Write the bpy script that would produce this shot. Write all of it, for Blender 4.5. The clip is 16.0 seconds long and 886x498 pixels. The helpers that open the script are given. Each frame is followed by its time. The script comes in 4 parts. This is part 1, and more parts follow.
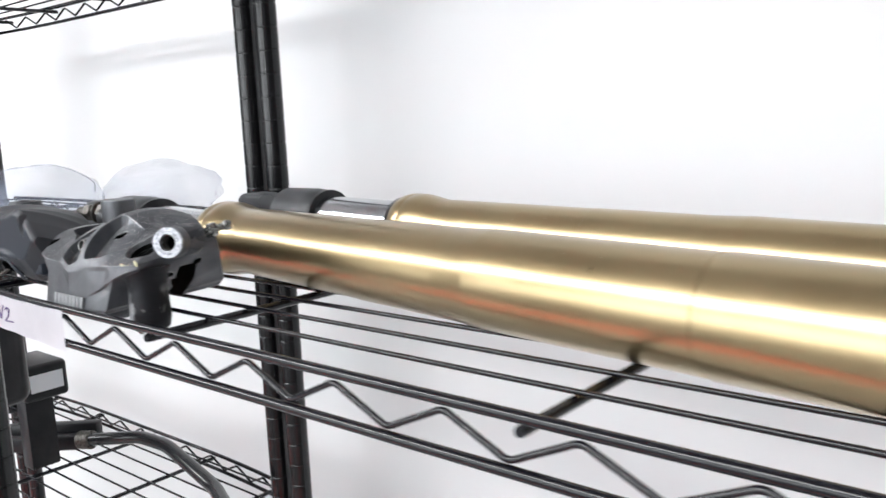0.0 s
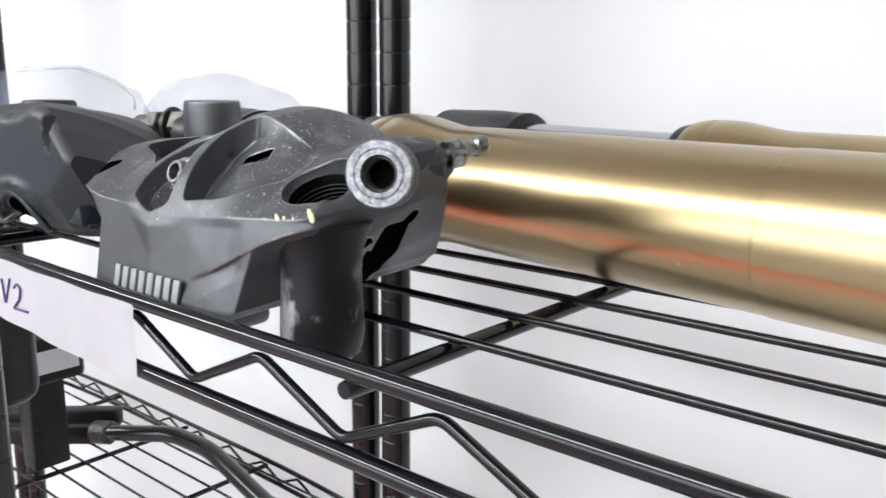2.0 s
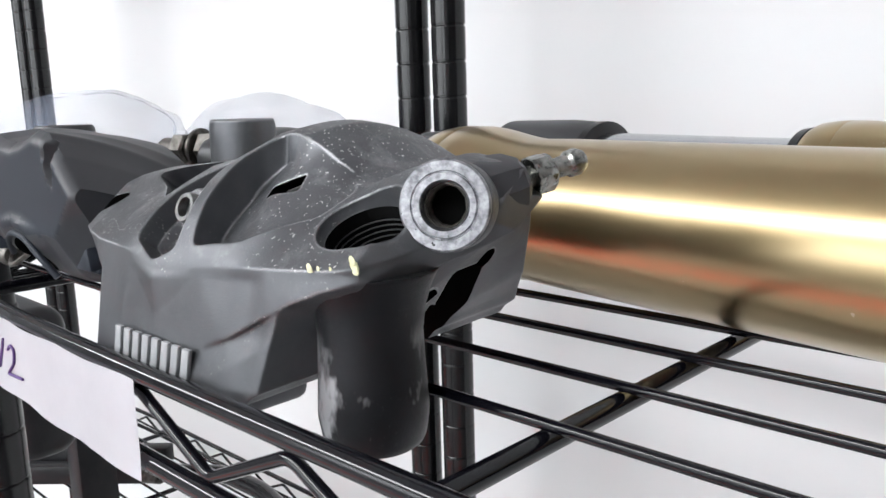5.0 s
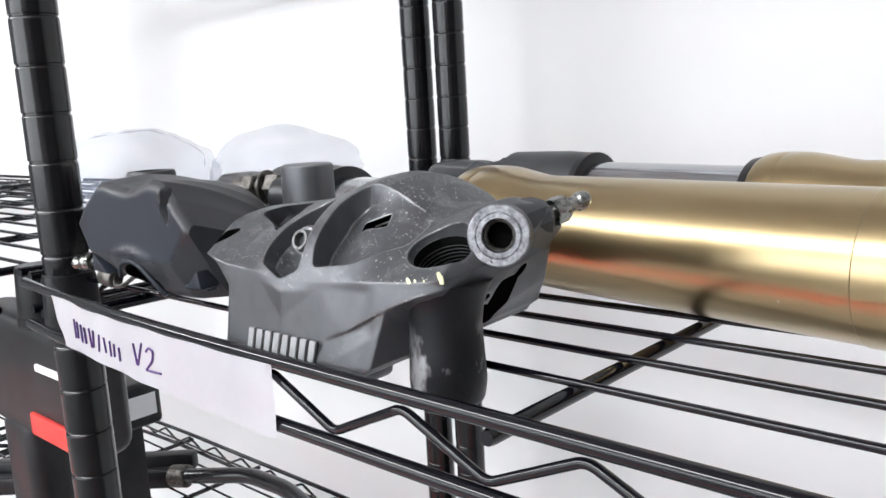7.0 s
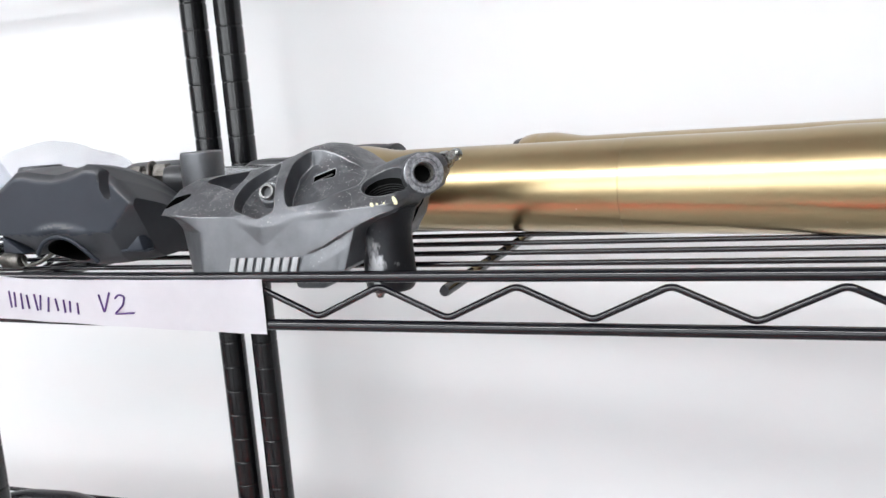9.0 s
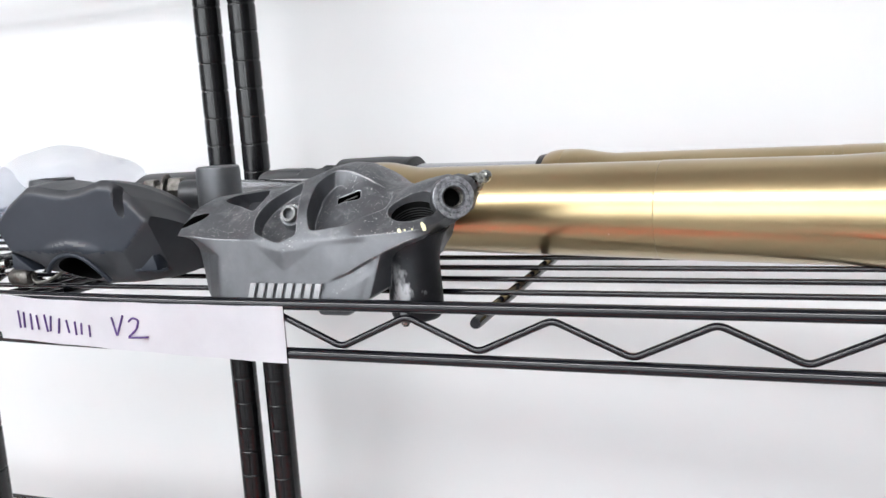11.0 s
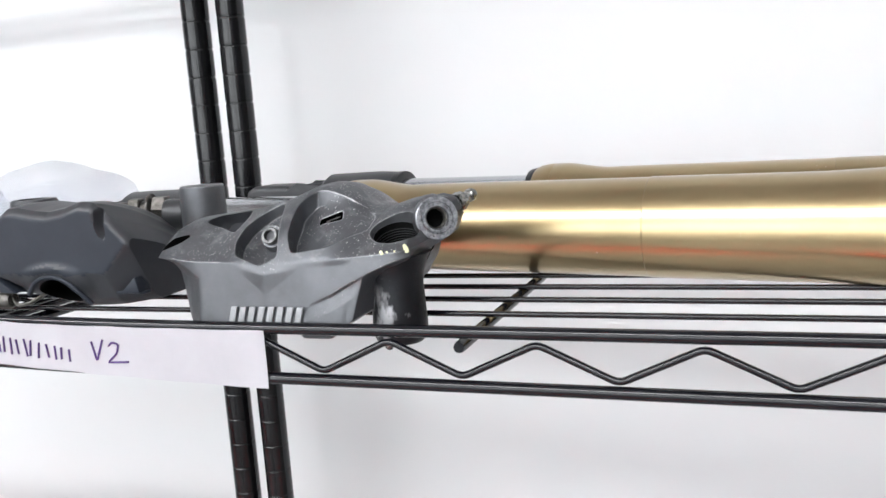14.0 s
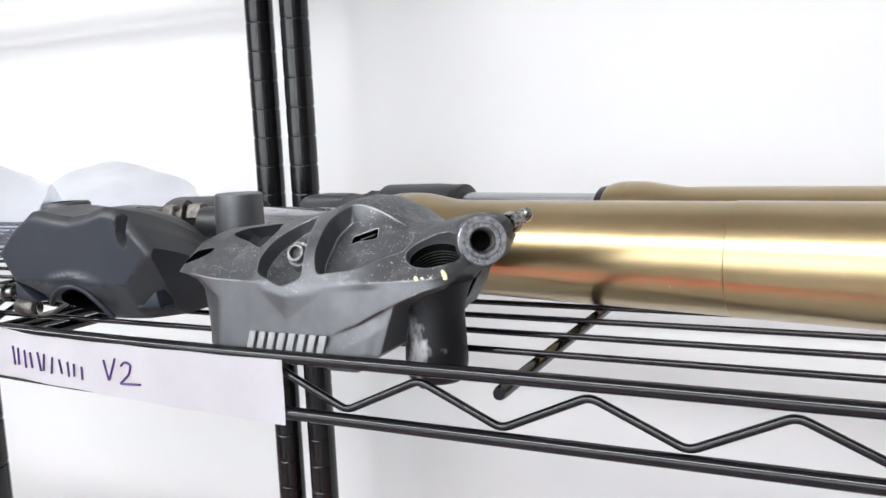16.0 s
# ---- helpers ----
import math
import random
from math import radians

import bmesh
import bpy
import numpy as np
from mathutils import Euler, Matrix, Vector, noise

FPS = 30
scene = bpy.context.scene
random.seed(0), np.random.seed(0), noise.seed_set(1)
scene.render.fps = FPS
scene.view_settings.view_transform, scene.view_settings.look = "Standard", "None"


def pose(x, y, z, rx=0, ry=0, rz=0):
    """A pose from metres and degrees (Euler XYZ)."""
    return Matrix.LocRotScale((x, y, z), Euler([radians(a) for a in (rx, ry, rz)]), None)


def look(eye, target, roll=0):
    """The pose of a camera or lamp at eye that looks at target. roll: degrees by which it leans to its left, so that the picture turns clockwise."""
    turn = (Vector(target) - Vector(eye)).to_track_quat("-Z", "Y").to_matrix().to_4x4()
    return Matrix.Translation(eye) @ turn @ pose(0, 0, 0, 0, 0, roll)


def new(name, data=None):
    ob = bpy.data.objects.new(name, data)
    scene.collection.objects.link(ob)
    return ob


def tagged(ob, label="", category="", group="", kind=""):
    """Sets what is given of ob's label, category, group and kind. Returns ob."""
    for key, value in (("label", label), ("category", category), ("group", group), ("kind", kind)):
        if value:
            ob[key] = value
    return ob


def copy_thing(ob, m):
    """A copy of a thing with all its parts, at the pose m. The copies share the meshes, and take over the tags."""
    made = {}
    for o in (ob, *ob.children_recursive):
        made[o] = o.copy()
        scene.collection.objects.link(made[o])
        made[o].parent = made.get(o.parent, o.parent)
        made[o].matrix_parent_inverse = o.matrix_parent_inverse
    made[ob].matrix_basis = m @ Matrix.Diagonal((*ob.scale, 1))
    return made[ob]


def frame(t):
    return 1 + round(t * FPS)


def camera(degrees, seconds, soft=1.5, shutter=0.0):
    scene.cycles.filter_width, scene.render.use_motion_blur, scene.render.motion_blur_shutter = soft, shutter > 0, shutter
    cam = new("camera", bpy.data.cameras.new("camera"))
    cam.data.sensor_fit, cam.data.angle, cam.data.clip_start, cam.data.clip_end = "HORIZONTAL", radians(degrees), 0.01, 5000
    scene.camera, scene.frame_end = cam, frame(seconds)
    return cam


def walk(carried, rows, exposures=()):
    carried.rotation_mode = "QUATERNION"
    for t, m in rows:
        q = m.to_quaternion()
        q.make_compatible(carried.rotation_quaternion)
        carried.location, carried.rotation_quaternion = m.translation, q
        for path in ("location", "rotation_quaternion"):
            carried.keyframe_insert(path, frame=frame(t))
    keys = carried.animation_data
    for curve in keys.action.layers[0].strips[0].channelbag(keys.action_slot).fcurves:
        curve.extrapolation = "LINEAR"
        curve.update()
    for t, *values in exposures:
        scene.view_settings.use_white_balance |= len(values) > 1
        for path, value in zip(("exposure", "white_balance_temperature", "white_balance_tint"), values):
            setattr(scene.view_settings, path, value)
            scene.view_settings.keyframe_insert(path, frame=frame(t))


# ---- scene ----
cam = camera(56.32, 16.0, 1.5, 0.3)
PATH = [
    (0, (-0.0001, -0.0081, 1.3099), (-1.2692, 1.5044, 0.9911), -2.57),
    (0.5, (-0.1394, -0.0377, 1.2975), (-1.2990, 1.5629, 0.9923), -1.89),
    (1, (-0.2304, -0.0440, 1.2862), (-1.2290, 1.6492, 0.9174), -1.66),
    (1.5, (-0.2652, 0.0479, 1.2818), (-1.3654, 1.6822, 0.9375), 0.11),
    (2, (-0.2807, 0.0994, 1.2682), (-1.5363, 1.6025, 0.8632), 0.49),
    (2.5, (-0.3247, 0.1326, 1.2716), (-1.6834, 1.5407, 0.8582), 0.11),
    (3, (-0.3477, 0.1658, 1.2570), (-1.7044, 1.5926, 0.9051), -0.48),
    (3.5, (-0.3491, 0.1682, 1.2568), (-1.6823, 1.6129, 0.8890), -0.68),
    (6, (-0.3012, 0.1079, 1.2726), (-1.6716, 1.5195, 0.9128), -2.15),
    (6.5, (-0.2933, 0.0916, 1.2760), (-1.6541, 1.5194, 0.9450), -1.93),
    (7, (-0.2869, 0.0704, 1.2816), (-1.6158, 1.5250, 0.9379), -3.20),
    (7.5, (-0.3028, 0.0346, 1.2903), (-1.4743, 1.6294, 0.9998), -4.27),
    (8, (-0.3144, -0.0460, 1.2770), (-1.2032, 1.7187, 0.9675), -4.87),
    (8.5, (-0.3006, -0.0993, 1.2676), (-0.9710, 1.7574, 0.9460), -4.53),
    (11, (-0.3188, -0.0839, 1.2792), (-0.9930, 1.7712, 0.9568), -3.53),
    (11.5, (-0.3181, -0.1059, 1.2739), (-0.9687, 1.7639, 0.9902), -3.40),
    (12, (-0.3221, -0.1217, 1.2741), (-0.9821, 1.7439, 0.9847), -3.73),
    (12.5, (-0.3235, -0.1230, 1.2793), (-0.9663, 1.7475, 0.9826), -3.62),
    (13, (-0.3140, -0.1130, 1.2794), (-0.9597, 1.7579, 0.9919), -3.85),
    (13.5, (-0.3126, -0.1029, 1.2802), (-0.9661, 1.7659, 0.9964), -3.80),
    (14, (-0.3138, -0.0740, 1.2839), (-0.9908, 1.7829, 0.9779), -4.01),
    (14.5, (-0.3091, -0.0135, 1.2829), (-1.1058, 1.7955, 0.9782), -4.02),
    (15, (-0.3113, 0.0108, 1.2907), (-1.1434, 1.7968, 0.9475), -3.64),
    (15.5, (-0.3261, -0.0103, 1.2887), (-1.1802, 1.7705, 0.9737), -3.03),
    (16, (-0.3183, -0.0261, 1.2823), (-1.1673, 1.7645, 1.0119), -2.47),
]
walk(cam, [(t, look(eye, target, roll)) for t, eye, target, roll in PATH], [(0.0, -0.03), (2.0, -0.03), (3.0, -0.20), (3.6, -0.20), (6.0, -0.03), (16.0, -0.06)])
LAMP_WATTS, LAMP_GLOW, LAMP_COLOR = 37.0, 8, (0.96, 0.98, 1.0)
WINDOW_WATTS, WINDOW_COLOR = 70, (0.93, 0.97, 1.0)
# light, world
world = bpy.data.worlds.new("World")
scene.world = world
world.use_nodes = True
world.node_tree.nodes["Background"].inputs[0].default_value = (0.9, 0.95, 1.0, 1)
world.node_tree.nodes["Background"].inputs[1].default_value = 0.25


# ---- materials ----
def base_mat(name, color, rough=0.5, metal=0.0, spec=0.5):
    m = bpy.data.materials.new(name)
    m.use_nodes = True
    b = m.node_tree.nodes["Principled BSDF"]
    b.inputs["Base Color"].default_value = (*color, 1)
    b.inputs["Roughness"].default_value = rough
    b.inputs["Metallic"].default_value = metal
    b.inputs["Specular IOR Level"].default_value = spec
    return m, m.node_tree.nodes, m.node_tree.links, b


def noise_node(nodes, links, scale, detail=4.0, rough=0.6, stretch=(1, 1, 1)):
    co = nodes.new("ShaderNodeTexCoord")
    mp = nodes.new("ShaderNodeMapping")
    mp.inputs["Scale"].default_value = stretch
    n = nodes.new("ShaderNodeTexNoise")
    n.inputs["Scale"].default_value = scale
    n.inputs["Detail"].default_value = detail
    n.inputs["Roughness"].default_value = rough
    links.new(co.outputs["Object"], mp.inputs["Vector"])
    links.new(mp.outputs["Vector"], n.inputs["Vector"])
    return n


def ramp(nodes, links, src, p0, c0, p1, c1):
    r = nodes.new("ShaderNodeValToRGB")
    r.color_ramp.elements[0].position, r.color_ramp.elements[1].position = p0, p1
    r.color_ramp.elements[0].color, r.color_ramp.elements[1].color = c0, c1
    links.new(src, r.inputs["Fac"])
    return r


def worn(name, color, color2, rough=(0.4, 0.6), metal=0.0, big=30, fine=900, bump=0.1, dist=0.0003, spec=0.5, specks=0.0, speck_color=(0.7, 0.7, 0.68), speck_scale=700, stretch=(1, 1, 1)):
    """A surface with colour that varies broadly, fine grain relief, and bright specks if wanted."""
    m, nodes, links, b = base_mat(name, color, rough[0], metal, spec)
    n1 = noise_node(nodes, links, big, 5, 0.6, stretch)
    n2 = noise_node(nodes, links, fine, 3, 0.6, stretch)
    c = ramp(nodes, links, n1.outputs["Fac"], 0.35, (*color, 1), 0.68, (*color2, 1))
    out = c.outputs["Color"]
    if specks:
        n3 = noise_node(nodes, links, speck_scale, 1, 0.5)
        n4 = noise_node(nodes, links, 28, 3, 0.5)
        s = ramp(nodes, links, n3.outputs["Fac"], 0.74 - specks * 0.1, (0, 0, 0, 1), 0.77 - specks * 0.1, (1, 1, 1, 1))
        k = ramp(nodes, links, n4.outputs["Fac"], 0.48, (0, 0, 0, 1), 0.62, (1, 1, 1, 1))
        mu = nodes.new("ShaderNodeMath")
        mu.operation = "MULTIPLY"
        links.new(s.outputs["Color"], mu.inputs[0])
        links.new(k.outputs["Color"], mu.inputs[1])
        mx = nodes.new("ShaderNodeMix")
        mx.data_type = "RGBA"
        links.new(mu.outputs[0], mx.inputs["Factor"])
        links.new(out, mx.inputs[6])
        mx.inputs[7].default_value = (*speck_color, 1)
        out = mx.outputs[2]
    links.new(out, b.inputs["Base Color"])
    rr = nodes.new("ShaderNodeMapRange")
    rr.inputs["To Min"].default_value, rr.inputs["To Max"].default_value = rough
    links.new(n1.outputs["Fac"], rr.inputs["Value"])
    links.new(rr.outputs["Result"], b.inputs["Roughness"])
    bp = nodes.new("ShaderNodeBump")
    bp.inputs["Strength"].default_value = bump
    bp.inputs["Distance"].default_value = dist
    links.new(n2.outputs["Fac"], bp.inputs["Height"])
    links.new(bp.outputs["Normal"], b.inputs["Normal"])
    return m


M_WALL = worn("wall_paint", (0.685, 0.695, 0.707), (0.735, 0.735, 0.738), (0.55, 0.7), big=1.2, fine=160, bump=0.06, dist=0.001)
# darker copy of the wall paint, to dim light and reflections from the sides
M_DIM = worn("dim_side_wall_paint", (0.15, 0.153, 0.156), (0.18, 0.183, 0.186), (0.6, 0.75), big=1.2, fine=160, bump=0.06, dist=0.001)
M_CEIL = worn("ceiling_paint", (0.60, 0.60, 0.60), (0.64, 0.64, 0.64), (0.7, 0.8), big=1.5, fine=120, bump=0.05)
M_FLOOR = worn("concrete_floor", (0.24, 0.24, 0.243), (0.29, 0.29, 0.293), (0.45, 0.7), big=3, fine=120, bump=0.15, dist=0.001)
M_RED_TAPE = worn("red_mat", (0.80, 0.035, 0.012), (0.85, 0.05, 0.016), (0.4, 0.5), big=20, fine=300)
M_POST = worn("black_powder_coat_post", (0.003, 0.003, 0.0035), (0.006, 0.006, 0.007), (0.15, 0.22), big=15, fine=900, bump=0.03, dist=0.0001, spec=0.42)
M_WIRE = worn("black_powder_coat_wire", (0.002, 0.002, 0.0035), (0.004, 0.004, 0.006), (0.10, 0.15), big=25, fine=900, bump=0.02, dist=0.0001, spec=0.38)
M_COLLAR = worn("black_plastic_collar", (0.005, 0.005, 0.006), (0.009, 0.009, 0.010), (0.3, 0.4), big=60, fine=900, bump=0.05, spec=0.2)


def cast_material(name, color, dust, speck, scuff):
    """Dark casting: broad dusty patches, fine paint specks, rubbed edges, grain."""
    m, nodes, links, b = base_mat(name, color, 0.45, 0.72, 0.35)

    def blend(fac, amount, a, c):
        mu = nodes.new("ShaderNodeMath")
        mu.operation = "MULTIPLY"
        links.new(fac, mu.inputs[0])
        mu.inputs[1].default_value = amount
        mx = nodes.new("ShaderNodeMix")
        mx.data_type = "RGBA"
        links.new(mu.outputs[0], mx.inputs["Factor"])
        links.new(a, mx.inputs[6])
        mx.inputs[7].default_value = (*c, 1)
        return mx.outputs[2]

    big = noise_node(nodes, links, 38, 5, 0.62)
    c = ramp(nodes, links, big.outputs["Fac"], 0.32, (*[k * 0.82 for k in color], 1), 0.70, (*[k * 1.25 for k in color], 1))
    out = c.outputs["Color"]
    patch = noise_node(nodes, links, 85, 8, 0.75)
    pr = ramp(nodes, links, patch.outputs["Fac"], 0.53, (0, 0, 0, 1), 0.72, (1, 1, 1, 1))
    # dust lies on what faces up
    gn = nodes.new("ShaderNodeNewGeometry")
    sep = nodes.new("ShaderNodeSeparateXYZ")
    links.new(gn.outputs["True Normal"], sep.inputs[0])
    upr = ramp(nodes, links, sep.outputs["Z"], 0.2, (0.04, 0.04, 0.04, 1), 0.6, (1, 1, 1, 1))
    up = nodes.new("ShaderNodeMath")
    up.operation = "MULTIPLY"
    links.new(pr.outputs["Color"], up.inputs[0])
    links.new(upr.outputs["Color"], up.inputs[1])
    out = blend(up.outputs[0], dust, out, (0.24, 0.24, 0.25))
    n3 = noise_node(nodes, links, 1250, 1.5, 0.5)
    n4 = noise_node(nodes, links, 34, 3, 0.5)
    s3 = ramp(nodes, links, n3.outputs["Fac"], 0.675, (0, 0, 0, 1), 0.70, (1, 1, 1, 1))
    s4 = ramp(nodes, links, n4.outputs["Fac"], 0.48, (0, 0, 0, 1), 0.60, (1, 1, 1, 1))
    mu = nodes.new("ShaderNodeMath")
    mu.operation = "MULTIPLY"
    links.new(s3.outputs["Color"], mu.inputs[0])
    links.new(s4.outputs["Color"], mu.inputs[1])
    mv = nodes.new("ShaderNodeMath")
    mv.operation = "MULTIPLY"
    links.new(mu.outputs[0], mv.inputs[0])
    if scuff:
        n5 = noise_node(nodes, links, 75, 4, 0.6, (1, 1, 0.6))
        s5 = ramp(nodes, links, n5.outputs["Fac"], 0.51, (0, 0, 0, 1), 0.60, (1, 1, 1, 1))
        co = nodes.new("ShaderNodeTexCoord")
        at = nodes.new("ShaderNodeSeparateXYZ")
        links.new(co.outputs["Object"], at.inputs[0])
        foot = nodes.new("ShaderNodeMapRange")
        foot.inputs["From Min"].default_value, foot.inputs["From Max"].default_value = 0.019, 0.009
        links.new(at.outputs["Z"], foot.inputs["Value"])
        near_foot = nodes.new("ShaderNodeMath")
        near_foot.operation = "MULTIPLY"
        links.new(s5.outputs["Color"], near_foot.inputs[0])
        links.new(foot.outputs["Result"], near_foot.inputs[1])
        out = blend(near_foot.outputs[0], scuff, out, (0.42, 0.425, 0.44))
    # rubbed edges, with specks caught along them
    bev = nodes.new("ShaderNodeBevel")
    bev.samples = 5
    bev.inputs["Radius"].default_value = 0.0010
    g = nodes.new("ShaderNodeNewGeometry")
    dot = nodes.new("ShaderNodeVectorMath")
    dot.operation = "DOT_PRODUCT"
    links.new(bev.outputs["Normal"], dot.inputs[0])
    links.new(g.outputs["Normal"], dot.inputs[1])
    er = ramp(nodes, links, dot.outputs["Value"], 0.93, (1, 1, 1, 1), 0.997, (0, 0, 0, 1))
    em = nodes.new("ShaderNodeMath")
    em.operation = "MULTIPLY"
    links.new(er.outputs["Color"], em.inputs[0])
    links.new(s4.outputs["Color"], em.inputs[1])
    out = blend(em.outputs[0], 0.7, out, (0.42, 0.425, 0.44))
    hold = nodes.new("ShaderNodeMath")
    hold.operation = "MAXIMUM"
    half = nodes.new("ShaderNodeMath")
    half.operation = "MULTIPLY"
    links.new(upr.outputs["Color"], half.inputs[0])
    half.inputs[1].default_value = 0.75
    links.new(half.outputs[0], hold.inputs[0])
    links.new(er.outputs["Color"], hold.inputs[1])
    links.new(hold.outputs[0], mv.inputs[1])
    out = blend(mv.outputs[0], speck, out, (0.82, 0.82, 0.80))
    links.new(out, b.inputs["Base Color"])
    rr = nodes.new("ShaderNodeMapRange")
    rr.inputs["To Min"].default_value, rr.inputs["To Max"].default_value = 0.34, 0.54
    links.new(patch.outputs["Fac"], rr.inputs["Value"])
    links.new(rr.outputs["Result"], b.inputs["Roughness"])
    fine = noise_node(nodes, links, 2300, 4, 0.65)
    bp = nodes.new("ShaderNodeBump")
    bp.inputs["Strength"].default_value, bp.inputs["Distance"].default_value = 0.3, 0.0003
    links.new(fine.outputs["Fac"], bp.inputs["Height"])
    links.new(bev.outputs["Normal"], bp.inputs["Normal"])
    links.new(bp.outputs["Normal"], b.inputs["Normal"])
    return m


M_CAST = cast_material("grey_anodised_casting", (0.095, 0.0975, 0.105), 0.85, 1.0, 0.0)
M_SCUFF = cast_material("scuffed_casting", (0.022, 0.0225, 0.025), 0.35, 1.0, 0.8)
M_CAST_DARK = worn("dark_caliper_casting", (0.024, 0.025, 0.029), (0.038, 0.039, 0.044), (0.42, 0.55), metal=0.2, big=35, fine=1500, bump=0.2, dist=0.0002)
M_CAST_FLAT = worn("blue_grey_caliper_face", (0.010, 0.013, 0.020), (0.020, 0.024, 0.033), (0.45, 0.58), metal=0.2, big=25, fine=900, bump=0.12, dist=0.0002, spec=0.35)
M_BARE = worn("machined_aluminium", (0.15, 0.152, 0.165), (0.46, 0.463, 0.49), (0.28, 0.42), metal=0.9, big=520, fine=2600, bump=0.2, dist=0.0003, specks=0.5, speck_color=(0.05, 0.05, 0.05), speck_scale=900)
M_STEEL = worn("zinc_steel", (0.10, 0.102, 0.097), (0.38, 0.38, 0.36), (0.18, 0.36), metal=1.0, big=250, fine=900, bump=0.25, dist=0.0002)
M_BOLT = worn("dull_bolt_steel", (0.06, 0.06, 0.06), (0.17, 0.17, 0.17), (0.35, 0.5), metal=0.6, big=300, fine=900, bump=0.25, dist=0.0002)
M_TARNISH = worn("tarnished_steel", (0.05, 0.046, 0.040), (0.17, 0.16, 0.15), (0.4, 0.55), metal=0.9, big=250, fine=900, bump=0.3, dist=0.0002)
# near-black colour that stands in for the shade inside holes and slots
M_HOLE_SHADE = worn("painted_hollow_shade", (0.0015, 0.0015, 0.0015), (0.004, 0.004, 0.004), (0.7, 0.8), big=60, fine=900, spec=0.06)
M_YELLOW = worn("yellow_paint_mark", (0.50, 0.49, 0.27), (0.66, 0.65, 0.46), (0.5, 0.6), big=300, fine=900)
M_LOGO = worn("pale_logo_paint", (0.23, 0.235, 0.245), (0.29, 0.295, 0.305), (0.5, 0.6), big=200, fine=900)
M_CHROME = worn("hard_chrome_tube", (0.44, 0.45, 0.47), (0.54, 0.55, 0.57), (0.12, 0.25), metal=1.0, big=40, fine=500, bump=0.04, dist=0.0001, stretch=(0.1, 1, 1))
M_LUG = worn("black_fork_lug", (0.028, 0.029, 0.032), (0.048, 0.049, 0.052), (0.38, 0.5), metal=0.3, big=40, fine=1400, bump=0.2, dist=0.0002)
M_PAPER = worn("white_paper_tape", (0.62, 0.602, 0.64), (0.68, 0.665, 0.70), (0.75, 0.85), big=30, fine=500, bump=0.12, dist=0.0003)
M_INK = worn("purple_marker_ink", (0.045, 0.012, 0.11), (0.08, 0.03, 0.17), (0.5, 0.6), big=200, fine=900)
M_BLACK = worn("black_plastic", (0.008, 0.008, 0.009), (0.016, 0.016, 0.018), (0.3, 0.45), big=40, fine=800, bump=0.15, dist=0.0003, spec=0.3)
M_RED = worn("red_plastic", (0.55, 0.03, 0.025), (0.65, 0.05, 0.04), (0.35, 0.45), big=40, fine=800)
M_WHITE = worn("white_card", (0.78, 0.79, 0.82), (0.82, 0.83, 0.85), (0.6, 0.7), big=20, fine=300)
M_HANDLE = worn("black_painted_tube", (0.012, 0.012, 0.014), (0.02, 0.02, 0.022), (0.15, 0.25), big=30, fine=600, bump=0.04)


def gold_material():
    m, nodes, links, b = base_mat("gold_anodised_tube", (0.52, 0.36, 0.165), 0.2, 1.0)
    b.inputs["Coat Weight"].default_value, b.inputs["Coat Roughness"].default_value = 0.35, 0.2
    n1 = noise_node(nodes, links, 14, 5, 0.6, (1, 1, 1))
    n2 = noise_node(nodes, links, 500, 3, 0.6, (0.03, 1, 1))
    n3 = noise_node(nodes, links, 420, 1, 0.5, (1, 1, 1))
    c = ramp(nodes, links, n1.outputs["Fac"], 0.35, (0.355, 0.268, 0.142, 1), 0.7, (0.415, 0.318, 0.175, 1))
    s = ramp(nodes, links, n3.outputs["Fac"], 0.79, (0, 0, 0, 1), 0.82, (1, 1, 1, 1))
    mx = nodes.new("ShaderNodeMix")
    mx.data_type = "RGBA"
    sc = nodes.new("ShaderNodeMath")
    sc.operation = "MULTIPLY"
    sc.inputs[1].default_value = 0.5
    links.new(s.outputs["Color"], sc.inputs[0])
    links.new(sc.outputs[0], mx.inputs["Factor"])
    links.new(c.outputs["Color"], mx.inputs[6])
    mx.inputs[7].default_value = (0.7, 0.62, 0.5, 1)
    links.new(mx.outputs[2], b.inputs["Base Color"])
    rr = nodes.new("ShaderNodeMapRange")
    rr.inputs["To Min"].default_value, rr.inputs["To Max"].default_value = 0.25, 0.33
    links.new(n1.outputs["Fac"], rr.inputs["Value"])
    links.new(rr.outputs["Result"], b.inputs["Roughness"])
    bp = nodes.new("ShaderNodeBump")
    bp.inputs["Strength"].default_value, bp.inputs["Distance"].default_value = 0.05, 0.0001
    links.new(n2.outputs["Fac"], bp.inputs["Height"])
    links.new(bp.outputs["Normal"], b.inputs["Normal"])
    return m


M_GOLD = gold_material()


def bag_material():
    m, nodes, links, b = base_mat("clear_plastic_film", (0.30, 0.34, 0.44), 0.45, 0.0, 0.25)
    b.inputs["Transmission Weight"].default_value = 0.0
    n = noise_node(nodes, links, 9, 3, 0.5)
    a = ramp(nodes, links, n.outputs["Fac"], 0.35, (0.11, 0.11, 0.11, 1), 0.7, (0.34, 0.34, 0.34, 1))
    links.new(a.outputs["Color"], b.inputs["Alpha"])
    bp = nodes.new("ShaderNodeBump")
    bp.inputs["Strength"].default_value, bp.inputs["Distance"].default_value = 0.25, 0.003
    links.new(n.outputs["Fac"], bp.inputs["Height"])
    links.new(bp.outputs["Normal"], b.inputs["Normal"])
    return m


M_BAG = bag_material()


